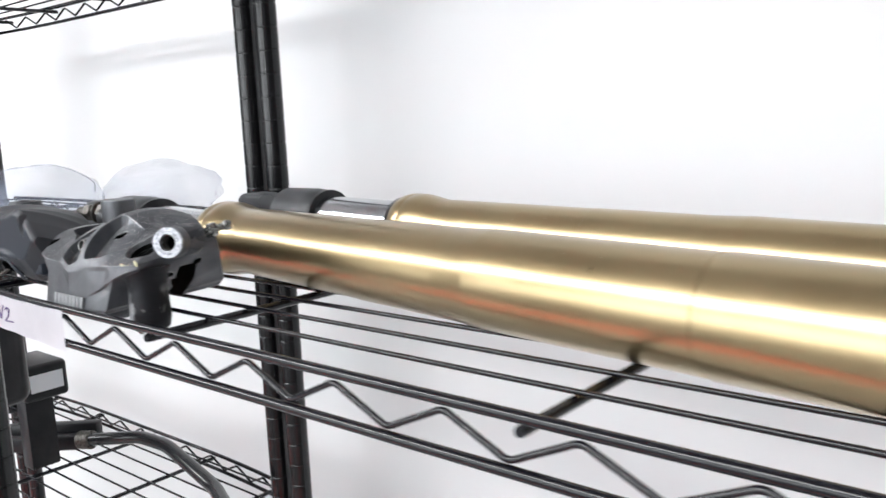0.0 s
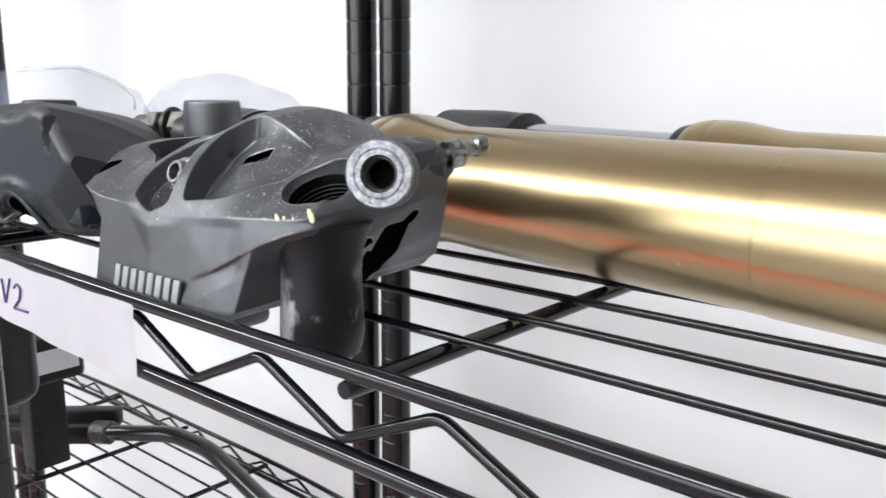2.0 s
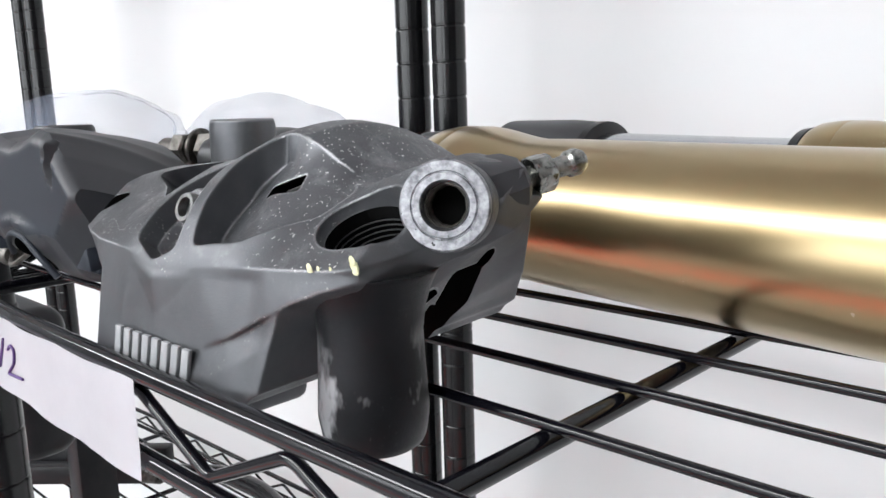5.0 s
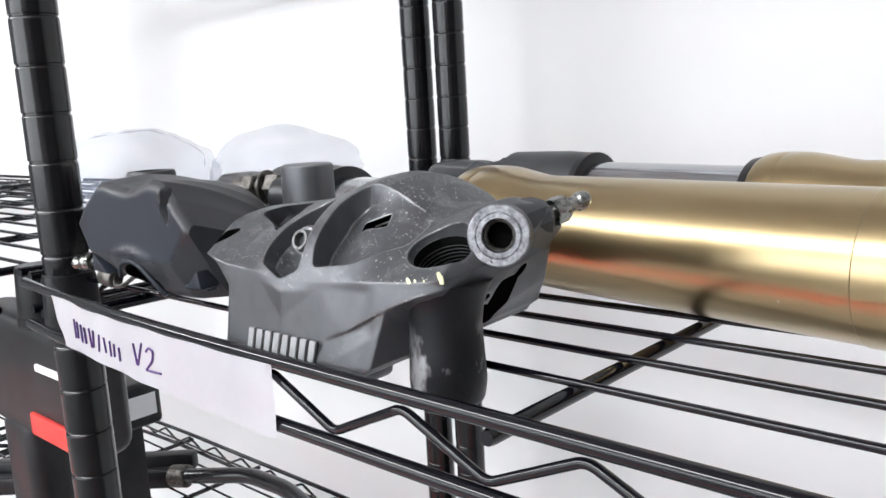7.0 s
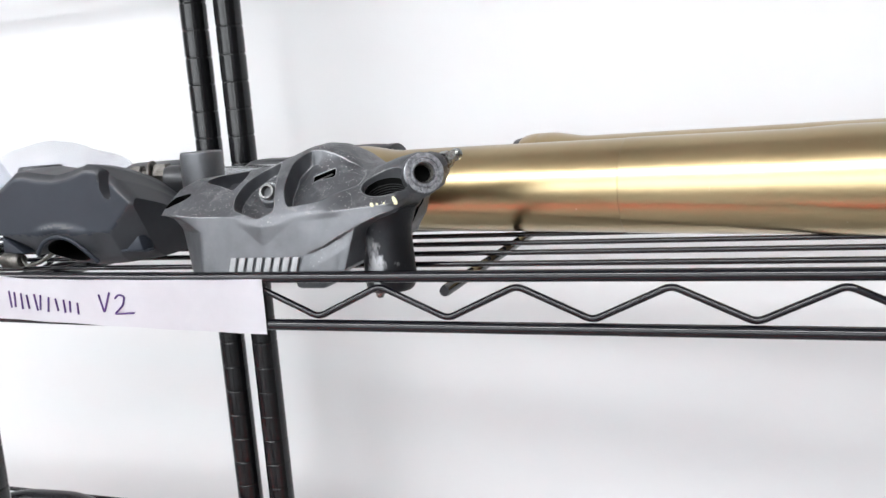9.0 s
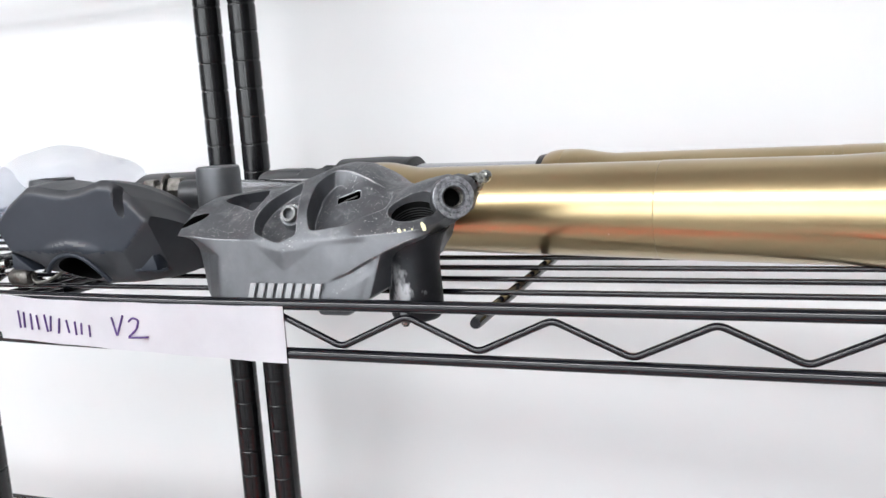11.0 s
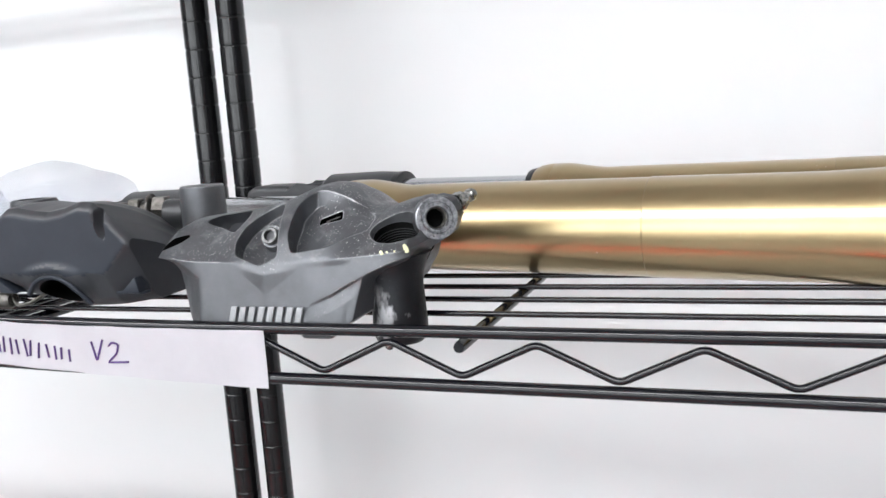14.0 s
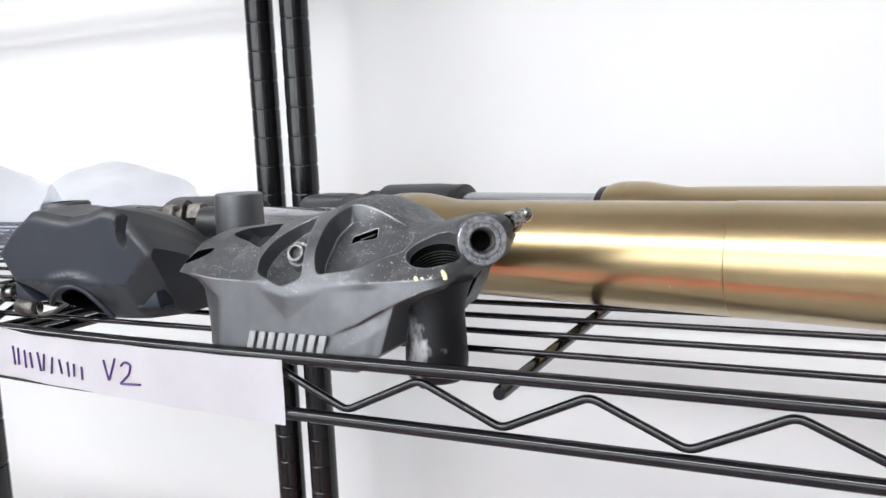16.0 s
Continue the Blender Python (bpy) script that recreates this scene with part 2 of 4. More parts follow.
def emit_material(name, color, strength):
    m = bpy.data.materials.new(name)
    m.use_nodes = True
    nt = m.node_tree
    nt.nodes.clear()
    e = nt.nodes.new("ShaderNodeEmission")
    e.inputs[0].default_value, e.inputs[1].default_value = (*color, 1), strength
    o = nt.nodes.new("ShaderNodeOutputMaterial")
    nt.links.new(e.outputs[0], o.inputs[0])
    return m


M_LAMP = emit_material("lamp_diffuser", (0.96, 0.98, 1.0), LAMP_GLOW)
M_SKY = emit_material("overcast_sky", (0.93, 0.97, 1.0), 2.5)
M_GLASS, _, _, glass = base_mat("window_glass", (0.97, 0.98, 0.98), 0.02)
glass.inputs["Transmission Weight"].default_value = 1.0


# ---- mesh helpers ----
def mesh_ob(name, bm, mat, smooth=True, angle=35):
    bmesh.ops.recalc_face_normals(bm, faces=bm.faces)
    if smooth:
        for f in bm.faces:
            f.smooth = True
        lim = radians(angle)
        for e in bm.edges:
            if len(e.link_faces) == 2 and e.calc_face_angle(0) > lim:
                e.smooth = False
    me = bpy.data.meshes.new(name)
    bm.to_mesh(me)
    bm.free()
    me.materials.append(mat)
    return new(name, me)


def part(name, bm, mat, parent, label="", smooth=True, angle=35):
    ob = mesh_ob(name, bm, mat, smooth, angle)
    ob.parent = parent
    if label:
        ob["label"] = label
    return ob


def thing(name, m, label, category, group="", kind=""):
    ob = new(name)
    ob.empty_display_size = 0.02
    ob.matrix_world = m
    return tagged(ob, label, category, group, kind)


def box(bm, x0, y0, z0, x1, y1, z1, bevel=0.0, seg=2):
    r = bmesh.ops.create_cube(bm, size=1)
    vs = r["verts"]
    for v in vs:
        v.co = Vector((x0 + (v.co.x + 0.5) * (x1 - x0), y0 + (v.co.y + 0.5) * (y1 - y0), z0 + (v.co.z + 0.5) * (z1 - z0)))
    if bevel:
        es = list({e for v in vs for e in v.link_edges})
        bmesh.ops.bevel(bm, geom=es, offset=bevel, segments=seg, affect="EDGES", profile=0.5)
    return bm


def ring_frame(d):
    d = Vector(d).normalized()
    a = Vector((0, 0, 1)) if abs(d.z) < 0.9 else Vector((1, 0, 0))
    u = a.cross(d).normalized()
    return u, d.cross(u)


def sweep(bm, pts, r, seg=8, caps=True):
    """A round bar along the points; r is a number or a function of the index."""
    pts = [Vector(p) for p in pts]
    rings, u = [], None
    for i, p in enumerate(pts):
        d = (pts[min(i + 1, len(pts) - 1)] - pts[max(i - 1, 0)]).normalized()
        if u is None:
            u, v = ring_frame(d)
        else:
            u = (u - d * u.dot(d)).normalized()
            v = d.cross(u)
        rad = r(i) if callable(r) else r
        rings.append([bm.verts.new(p + (u * math.cos(2 * math.pi * k / seg) + v * math.sin(2 * math.pi * k / seg)) * rad) for k in range(seg)])
    for a, b in zip(rings, rings[1:]):
        for k in range(seg):
            bm.faces.new((a[k], a[(k + 1) % seg], b[(k + 1) % seg], b[k]))
    if caps:
        bm.faces.new(rings[0][::-1])
        bm.faces.new(rings[-1])
    return bm


def lathe(bm, origin, axis, profile, seg=32, cap0=True, cap1=True):
    """A turned body: profile is pairs of distance along the axis and radius."""
    o, d = Vector(origin), Vector(axis).normalized()
    u, v = ring_frame(d)
    rings = []
    for s, r in profile:
        rings.append([bm.verts.new(o + d * s + (u * math.cos(2 * math.pi * k / seg) + v * math.sin(2 * math.pi * k / seg)) * max(r, 1e-5)) for k in range(seg)])
    for a, b in zip(rings, rings[1:]):
        for k in range(seg):
            bm.faces.new((a[k], a[(k + 1) % seg], b[(k + 1) % seg], b[k]))
    if cap0:
        bm.faces.new(rings[0][::-1])
    if cap1:
        bm.faces.new(rings[-1])
    return bm


def prism(bm, poly, lift, bevel=0.0, seg=2):
    """A solid from a flat outline, pushed along the vector lift."""
    lo = [bm.verts.new(Vector(p)) for p in poly]
    hi = [bm.verts.new(Vector(p) + Vector(lift)) for p in poly]
    n = len(poly)
    fs = [bm.faces.new(lo[::-1]), bm.faces.new(hi)]
    fs += [bm.faces.new((lo[k], lo[(k + 1) % n], hi[(k + 1) % n], hi[k])) for k in range(n)]
    if bevel:
        es = list({e for f in fs for e in f.edges})
        bmesh.ops.bevel(bm, geom=es, offset=bevel, segments=seg, affect="EDGES", profile=0.5)
    return bm


def rounded(pts, r=0.004, n=4):
    """The points of a bent bar, with its bends rounded."""
    pts = [Vector(p) for p in pts]
    out = [pts[0]]
    for a, b, c in zip(pts, pts[1:], pts[2:]):
        p, q = b + (a - b).normalized() * r, b + (c - b).normalized() * r
        for k in range(n + 1):
            t = k / n
            out.append(p * (1 - t) ** 2 + b * 2 * t * (1 - t) + q * t * t)
    out.append(pts[-1])
    return out


def smooth01(x):
    x = min(max(x, 0.0), 1.0)
    return x * x * (3 - 2 * x)


def pw(x, *pairs):
    """A line through pairs of x and value."""
    if x <= pairs[0][0]:
        return pairs[0][1]
    for (a, va), (b, vb) in zip(pairs, pairs[1:]):
        if x <= b:
            return va + (vb - va) * (x - a) / (b - a)
    return pairs[-1][1]


# ---- the room ----
WALL_Y, FRONT_Y, LEFT_X, RIGHT_X, CEIL_Z = 0.745, -3.2, -5.6, 3.0, 2.7
WIN_X0, WIN_X1, WIN_Z0, WIN_Z1 = -4.4, 0.4, 1.0, 2.5


def slab(name, x0, y0, z0, x1, y1, z1, mat, label, category):
    bm = bmesh.new()
    box(bm, x0, y0, z0, x1, y1, z1)
    return tagged(mesh_ob(name, bm, mat, smooth=False), label, category, kind="structure")


slab("floor", LEFT_X, FRONT_Y, -0.1, RIGHT_X, WALL_Y, 0, M_FLOOR, "grey coated workshop floor", "floor")
slab("wall_north", LEFT_X, WALL_Y, -0.1, RIGHT_X, WALL_Y + 0.12, CEIL_Z, M_WALL, "plain white painted wall behind the wire shelving", "wall")
bm = bmesh.new()
box(bm, LEFT_X, FRONT_Y - 0.12, -0.1, WIN_X0, FRONT_Y, CEIL_Z)
box(bm, WIN_X1, FRONT_Y - 0.12, -0.1, RIGHT_X, FRONT_Y, CEIL_Z)
box(bm, WIN_X0, FRONT_Y - 0.12, -0.1, WIN_X1, FRONT_Y, WIN_Z0)
box(bm, WIN_X0, FRONT_Y - 0.12, WIN_Z1, WIN_X1, FRONT_Y, CEIL_Z)
tagged(mesh_ob("wall_south", bm, M_WALL, smooth=False), "plain white painted wall with a long window band", "wall", kind="structure")
# unseen side walls, added dark so that little light comes from the sides
slab("wall_west", LEFT_X - 0.12, FRONT_Y - 0.12, -0.1, LEFT_X, WALL_Y + 0.12, CEIL_Z, M_DIM, "unseen side wall, dark grey to keep the sides dim", "wall")
slab("wall_east", RIGHT_X, FRONT_Y - 0.12, -0.1, RIGHT_X + 0.12, WALL_Y + 0.12, CEIL_Z, M_DIM, "unseen side wall, dark grey to keep the sides dim", "wall")
slab("ceiling", LEFT_X - 0.12, FRONT_Y - 0.12, CEIL_Z, RIGHT_X + 0.12, WALL_Y + 0.12, CEIL_Z + 0.1, M_CEIL, "plain white ceiling with panel lights", "ceiling")
slab("floor_tape", -5.0, -0.99, 0.004, 1.6, -0.73, 0.006, M_RED_TAPE, "broad red marking strip on the concrete floor", "floor marking")


# the long window band opposite the shelving, and the bright sky outside it
win = thing("window_1", pose(0, FRONT_Y, 0), "long white-framed window band in the opposite wall", "window", kind="structure")
bm = bmesh.new()
for z in (WIN_Z0, WIN_Z1 - 0.05):
    box(bm, WIN_X0, -0.09, z, WIN_X1, -0.02, z + 0.05, 0.004)
for k in range(5):
    x = WIN_X0 + (WIN_X1 - WIN_X0 - 0.05) * k / 4
    box(bm, x, -0.09, WIN_Z0 + 0.05, x + 0.05, -0.02, WIN_Z1 - 0.05, 0.004)
part("window_frame", bm, M_WHITE, win)
bm = bmesh.new()
box(bm, WIN_X0 - 0.03, -0.02, WIN_Z0 - 0.03, WIN_X1 + 0.03, 0.05, WIN_Z0 - 0.001, 0.004)
part("window_sill", bm, M_WHITE, win)
for k in range(4):
    x = WIN_X0 + (WIN_X1 - WIN_X0 - 0.05) * k / 4 + 0.05
    bm = bmesh.new()
    box(bm, x, -0.062, WIN_Z0 + 0.05, x + (WIN_X1 - WIN_X0 - 0.05) / 4 - 0.05, -0.056, WIN_Z1 - 0.05)
    part("pane", bm, M_GLASS, win).visible_shadow = False
slab("backdrop", -7.0, -6.1, -0.5, 5.0, -6.0, 5.0, M_SKY, "plain bright overcast sky outside the window", "sky")
la = bpy.data.lights.new("window_daylight", "AREA")
la.shape, la.size, la.size_y, la.energy, la.color = "RECTANGLE", WIN_X1 - WIN_X0 - 0.1, WIN_Z1 - WIN_Z0 - 0.1, WINDOW_WATTS, WINDOW_COLOR
new("window_daylight", la).matrix_world = pose((WIN_X0 + WIN_X1) / 2, FRONT_Y - 0.015, (WIN_Z0 + WIN_Z1) / 2, 90)


def panel_light(x, y, first=None):
    m = pose(x, y, CEIL_Z)
    if first:
        ob = copy_thing(first, m)
    else:
        ob = thing("ceiling_light", m, "broad white panel light fixed under the ceiling", "ceiling light", "panel lights")
        bm = bmesh.new()
        box(bm, -0.60, -0.32, -0.045, 0.60, 0.32, 0.0, 0.006)
        part("housing", bm, M_WHITE, ob)
        bm = bmesh.new()
        box(bm, -0.58, -0.30, -0.06, 0.58, 0.30, -0.0455, 0.006)
        part("diffuser", bm, M_LAMP, ob, "glowing white diffuser")
    la = bpy.data.lights.new("panel_lamp", "AREA")
    la.shape, la.size, la.size_y, la.energy, la.color = "RECTANGLE", 1.16, 0.60, LAMP_WATTS, LAMP_COLOR
    lo = new("panel_lamp", la)
    lo.matrix_world = pose(x, y, CEIL_Z - 0.065)
    return ob


lamp = panel_light(-4.6, -1.55)
for x in (-3.4, -2.2, -1.0, 0.2):
    panel_light(x, -1.55, lamp)

# ---- the wire shelving ----
PITCH, RING0 = 0.0254, 1.263
RAIL_TOP, RAIL_LOW, RAIL_R = 0.0012, -0.0212, 0.0026
WIRE_R, BAR_R, ZIG_R = 0.0014, 0.0027, 0.00155


def post_mesh(bm, x, y, z0, z1, r=0.0126):
    prof = [(0, r * 0.9), (0.002, r)]
    n = math.ceil((z0 + 0.004 - RING0) / PITCH)
    while RING0 + n * PITCH < z1 - 0.004:
        s = RING0 + n * PITCH - z0
        prof += [(s - 0.0026, r), (s - 0.0018, r), (s - 0.0012, r - 0.0002), (s - 0.0006, r - 0.0007), (s + 0.0004, r - 0.0007), (s + 0.0008, r), (s + 0.0016, r)]
        n += 1
    prof += [(z1 - z0 - 0.003, r), (z1 - z0, r * 0.85)]
    lathe(bm, (x, y, z0), (0, 0, 1), prof, 32)
    return bm


def rail_points(x0, x1, y, inset, z, n=30):
    """A long rail that turns in a little towards the posts at its ends."""
    out = []
    for k in range(n + 1):
        x = x0 + (x1 - x0) * k / n
        e = max(0.0, 1 - (x - x0) / 0.22, 1 - (x1 - x) / 0.22)
        out.append((x, y + inset * e * e, z))
    return out


def zigzag(xa, xb, y, inset, z_hi, z_lo, x0, x1, step, phase):
    pts, k = [], math.ceil((xa - phase) / step * 2)
    while phase + k * step / 2 < xb:
        x = phase + k * step / 2
        e = max(0.0, 1 - (x - x0) / 0.22, 1 - (x1 - x) / 0.22)
        pts.append((x, y + inset * e * e, z_hi if k % 2 == 0 else z_lo))
        k += 1
    return rounded(pts, 0.0032, 4)


def wire_shelf(unit, x0, x1, y0, y1, z, wires=13, bars=5, phase=None):
    """A shelf of the unit between its posts: rails and trusses all round, cross bars, long wires on top, four sleeves."""
    f, b = y0 - 0.037, y1 + 0.036
    bm = bmesh.new()
    for y, s in ((f, 0.012), (b, -0.012)):
        sweep(bm, rail_points(x0 + 0.004, x1 - 0.004, y, s, z + RAIL_TOP), RAIL_R, 14)
    for x, s in ((x0 - 0.012, 0.004), (x1 + 0.012, -0.004)):
        sweep(bm, [(x, y0 - 0.016, z + RAIL_TOP), (x, y1 + 0.016, z + RAIL_TOP)], RAIL_R, 14)
    shelf = part("shelf", bm, M_WIRE, unit, "black wire shelf with truss edges", angle=60)
    for y, s in ((f, 0.012), (b, -0.012)):
        bm = bmesh.new()
        sweep(bm, rail_points(x0 + 0.004, x1 - 0.004, y, s, z + RAIL_LOW), RAIL_R, 14)
        part("lower_rail", bm, M_WIRE, shelf, angle=60)
        bm = bmesh.new()
        sweep(bm, zigzag(x0 + 0.02, x1 - 0.02, y + math.copysign(0.0006, s), s, z - 0.0032, z - 0.0175, x0, x1, 0.0621, -0.4505 if phase is None else phase), ZIG_R, 8)
        part("truss_wire", bm, M_WIRE, shelf, angle=60)
    for x in (x0 - 0.012, x1 + 0.012):
        bm = bmesh.new()
        sweep(bm, [(x, y0 - 0.012, z + RAIL_LOW), (x, y1 + 0.012, z + RAIL_LOW)], RAIL_R, 12)
        part("lower_rail", bm, M_WIRE, shelf, angle=60)
        bm = bmesh.new()
        n = 9
        pts = [(x, y0 + 0.014 + (y1 - y0 - 0.028) * k / n, z - 0.0035 if k % 2 else z - 0.0172) for k in range(n + 1)]
        sweep(bm, rounded(pts, 0.005, 3), ZIG_R, 6)
        part("truss_wire", bm, M_WIRE, shelf, angle=60)
    mid = (x0 + x1) / 2
    gap = 0.2535 * (x1 - x0) / 1.16
    for k in range(bars):
        x = mid + (k - (bars - 1) / 2) * gap
        bm = bmesh.new()
        s = 0.012 * (b - f)
        x += 0.0040
        e = max(0.0, 1 - (x - x0) / 0.22, 1 - (x1 - x) / 0.22)
        g = f + 0.012 * e * e
        sweep(bm, [(x - 0.004, g + 0.0024, z - 0.0060), (x - 0.004, g + 0.0045, z - 0.0060), (x - 0.004 + s, b - 0.001, z - 0.0060), (x - 0.004 + s, b + 0.0015, z - 0.0060)], lambda i: BAR_R * (0.85 if i in (0, 3) else 1), 10)
        part("cross_bar", bm, M_WIRE, shelf, angle=60)
    for k in range(wires):
        y = f + 0.0418 + 0.02877 * k
        bm = bmesh.new()
        sweep(bm, [(x0 - 0.012, y, z - 0.0017), (x1 + 0.012, y, z - 0.0017)], WIRE_R, 8)
        part("wire", bm, M_WIRE, shelf, angle=60)
    for x in (x0, x1):
        for y in (y0, y1):
            bm = bmesh.new()
            lathe(bm, (x, y, z - 0.034), (0, 0, 1), [(0, 0.0150), (0.0015, 0.0162), (0.006, 0.0162), (0.0065, 0.0155), (0.033, 0.0142), (0.0355, 0.0136), (0.036, 0.0127)], 24)
            part("sleeve", bm, M_COLLAR, shelf)
    return shelf


def shelving_unit(x0, x1, y0, y1, posts, shelves, label):
    unit = thing("wire_shelving_unit", pose(0, 0, 0), label, "shelving", "wire shelving units")
    for x, y, top in posts:
        bm = bmesh.new()
        post_mesh(bm, x, y, 0.012, top)
        p = part("post", bm, M_POST, unit)
        bm = bmesh.new()
        lathe(bm, (x, y, 0), (0, 0, 1), [(0, 0.016), (0.004, 0.017), (0.008, 0.012), (0.0125, 0.008)], 16)
        part("levelling_foot", bm, M_COLLAR, p)
    for z, phase in shelves:
        wire_shelf(unit, x0, x1, y0, y1, z, phase=phase)
    return unit


SHELF = 1.1995
shelving_unit(-0.7475, 0.4130, 0.2645, 0.5960, [(x, y, 1.86) for x in (-0.7475, 0.413) for y in (0.2645, 0.596)], [(SHELF, None), (1.53, None), (0.35, None)], "black wire shelving unit with ringed round posts")
shelving_unit(-1.4975, -0.7850, 0.2645, 0.5960, [(-0.785, 0.596, 1.86), (-1.4975, 0.2645, 1.2), (-1.4975, 0.596, 1.86)], [(SHELF + 0.001, -0.81), (0.848, -0.8), (1.499, -0.83), (0.3, -0.82)], "black wire shelving unit standing beside the other")
shelving_unit(-2.25, -1.5350, 0.2645, 0.5960, [(x, y, 1.86) for x in (-2.25, -1.535) for y in (0.2645, 0.596)], [(SHELF, -0.81), (0.848, -0.8), (0.3, -0.82)], "black wire shelving unit at the end of the row")


# ---- fork legs ----
def fork_leg(m, label, inner_len, k=1.0, group="fork legs"):
    """Lies along x: the gold tube's lip at the origin, the tube to +x, the chrome tube and the lug to -x."""
    f = thing("fork_leg", m, label, "fork leg", group)
    bm = bmesh.new()
    prof = [(0.0, 0.0222), (0.001, 0.0245), (0.004, 0.0262), (0.009, 0.0271), (0.0135, 0.0274), (0.0142, 0.0271), (0.015, 0.0274), (0.022, 0.0274), (0.026, 0.0271), (0.028, 0.0268), (0.036, 0.0254), (0.042, 0.0244), (0.048, 0.0238), (0.06, 0.0241), (0.062, 0.0241), (0.182, 0.0250), (0.1825, 0.0250), (0.1829, 0.0253), (0.1835, 0.0253), (0.261, 0.0257), (0.262, 0.0257), (0.263, 0.02575), (0.284, 0.0267), (0.285, 0.0268), (0.286, 0.0268), (0.410, 0.0268), (0.4115, 0.0268), (0.412, 0.0264), (0.4135, 0.0264), (0.414, 0.0272), (0.415, 0.0273), (0.52, 0.0273), (0.54, 0.0260), (0.56, 0.0258), (0.562, 0.022)]
    lathe(bm, (0, 0, 0), (1, 0, 0), [(p, r * k) for p, r in prof], 72)
    part("outer_tube", bm, M_GOLD, f, "gold anodised outer tube with a swollen lip")
    bm = bmesh.new()
    lathe(bm, (-inner_len, 0, 0), (1, 0, 0), [(0, 0.0185), (inner_len + 0.006, 0.0185)], 40)
    part("inner_tube", bm, M_CHROME, f, "polished chrome inner tube")
    bm = bmesh.new()
    lathe(bm, (-0.004, 0, 0), (1, 0, 0), [(0, 0.0200), (0.0005, 0.0225), (0.0045, 0.0232)], 40, True, True)
    part("dust_seal", bm, M_BLACK, f, "black rubber dust seal")
    bm = bmesh.new()
    lathe(bm, (0.562, 0, 0), (1, 0, 0), [(0, 0.0235), (0.006, 0.0235), (0.008, 0.012), (0.016, 0.012)], 6)
    part("top_cap", bm, M_BLACK, f)
    return f


def axle_lug(f, inner_len):
    x = -inner_len
    bm = bmesh.new()
    lathe(bm, (x - 0.062, 0, 0), (1, 0, 0), [(0, 0.0205), (0.004, 0.0235), (0.045, 0.0245), (0.058, 0.0238), (0.0635, 0.0215), (0.064, 0.0198)], 40)
    lug = part("axle_lug", bm, M_LUG, f, "dark cast axle lug")
    bm = bmesh.new()
    prism(bm, [(x - 0.135, -0.012, -0.020), (x - 0.135, -0.012, 0.012), (x - 0.126, -0.012, 0.0165), (x - 0.095, -0.012, 0.0165), (x - 0.085, -0.012, 0.0140), (x - 0.055, -0.012, 0.0200), (x - 0.055, -0.012, -0.020)], (0, 0.026, 0), 0.004, 3)
    part("clamp_block", bm, M_LUG, lug)
    bm = bmesh.new()
    lathe(bm, (x - 0.0015, 0, 0), (1, 0, 0), [(0, 0.0230), (0.0008, 0.0240), (0.005, 0.0240), (0.006, 0.0205)], 40)
    part("lug_ring", bm, M_BLACK, lug)
    return lug


# the fork beside the near caliper
def lying(a, b):
    """The pose of a leg that lies from a towards b."""
    d = (b - a).normalized()
    side = Vector((-d.y, d.x, 0)).normalized()
    return Matrix.Translation(a) @ Matrix((d, side, d.cross(side))).transposed().to_4x4()


near_fork = fork_leg(lying(Vector((-0.5370, 0.3670, 1.2258)), Vector((-0.15, 0.3245, 1.2225))), "gold fork leg lying on the wire shelf behind the caliper", 0.105)
lug1 = axle_lug(near_fork, 0.105)
far_fork = fork_leg(lying(Vector((-0.4430, 0.4765, 1.2247)), Vector((-0.10, 0.4390, 1.2220))), "gold fork leg lying at the back of the wire shelf", 0.105, 0.945)
lug2 = axle_lug(far_fork, 0.105)

# the upright boss and its bolts on the near fork's lug
inv = near_fork.matrix_world.inverted()


def fork_part(name, bm, mat, label=""):
    bmesh.ops.transform(bm, matrix=inv @ Matrix.Translation((-0.012, 0.0135, 0)), verts=bm.verts)
    return part(name, bm, mat, lug1, label)


bm = bmesh.new()
lathe(bm, (-0.587, 0.306, 1.2015), (0, 0, 1), [(0, 0.0120), (0.002, 0.0128), (0.030, 0.0126), (0.053, 0.0124), (0.0555, 0.0120), (0.0560, 0.0114)], 36)
fork_part("upright_boss", bm, M_CAST, "round grey boss standing up")
bm = bmesh.new()
prism(bm, [(-0.598, 0.312, 1.206), (-0.575, 0.312, 1.206), (-0.572, 0.312, 1.232), (-0.600, 0.312, 1.234)], (-0.012, 0.045, 0), 0.004, 3)
fork_part("arm", bm, M_LUG)
BOLT = Vector((-0.92, -0.28, 0.02)).normalized()
for s0, h, r in ((0.020, 0.0085, 0.0078), (0.036, 0.0070, 0.0070)):
    bm = bmesh.new()
    o = Vector((-0.598, 0.320, 1.2440)) + BOLT * s0
    lathe(bm, o, BOLT, [(0, r * 0.86), (0.0008, r), (h - 0.0008, r), (h, r * 0.86)], 6)
    nut = fork_part("hex_nut", bm, M_TARNISH, "tarnished steel hex nut")
bm = bmesh.new()
lathe(bm, Vector((-0.598, 0.320, 1.2440)) + BOLT * 0.016, BOLT, [(0, 0.0046), (0.034, 0.0046), (0.036, 0.0036)], 20)
fork_part("bolt_shank", bm, M_TARNISH, "dirty steel bolt shank")
bm = bmesh.new()
lathe(bm, Vector((-0.598, 0.320, 1.2440)) + BOLT * 0.0295, BOLT, [(0, 0.0086), (0.0004, 0.0090), (0.0014, 0.0090), (0.0018, 0.0086)], 28)
fork_part("washer", bm, M_TARNISH)
bm = bmesh.new()
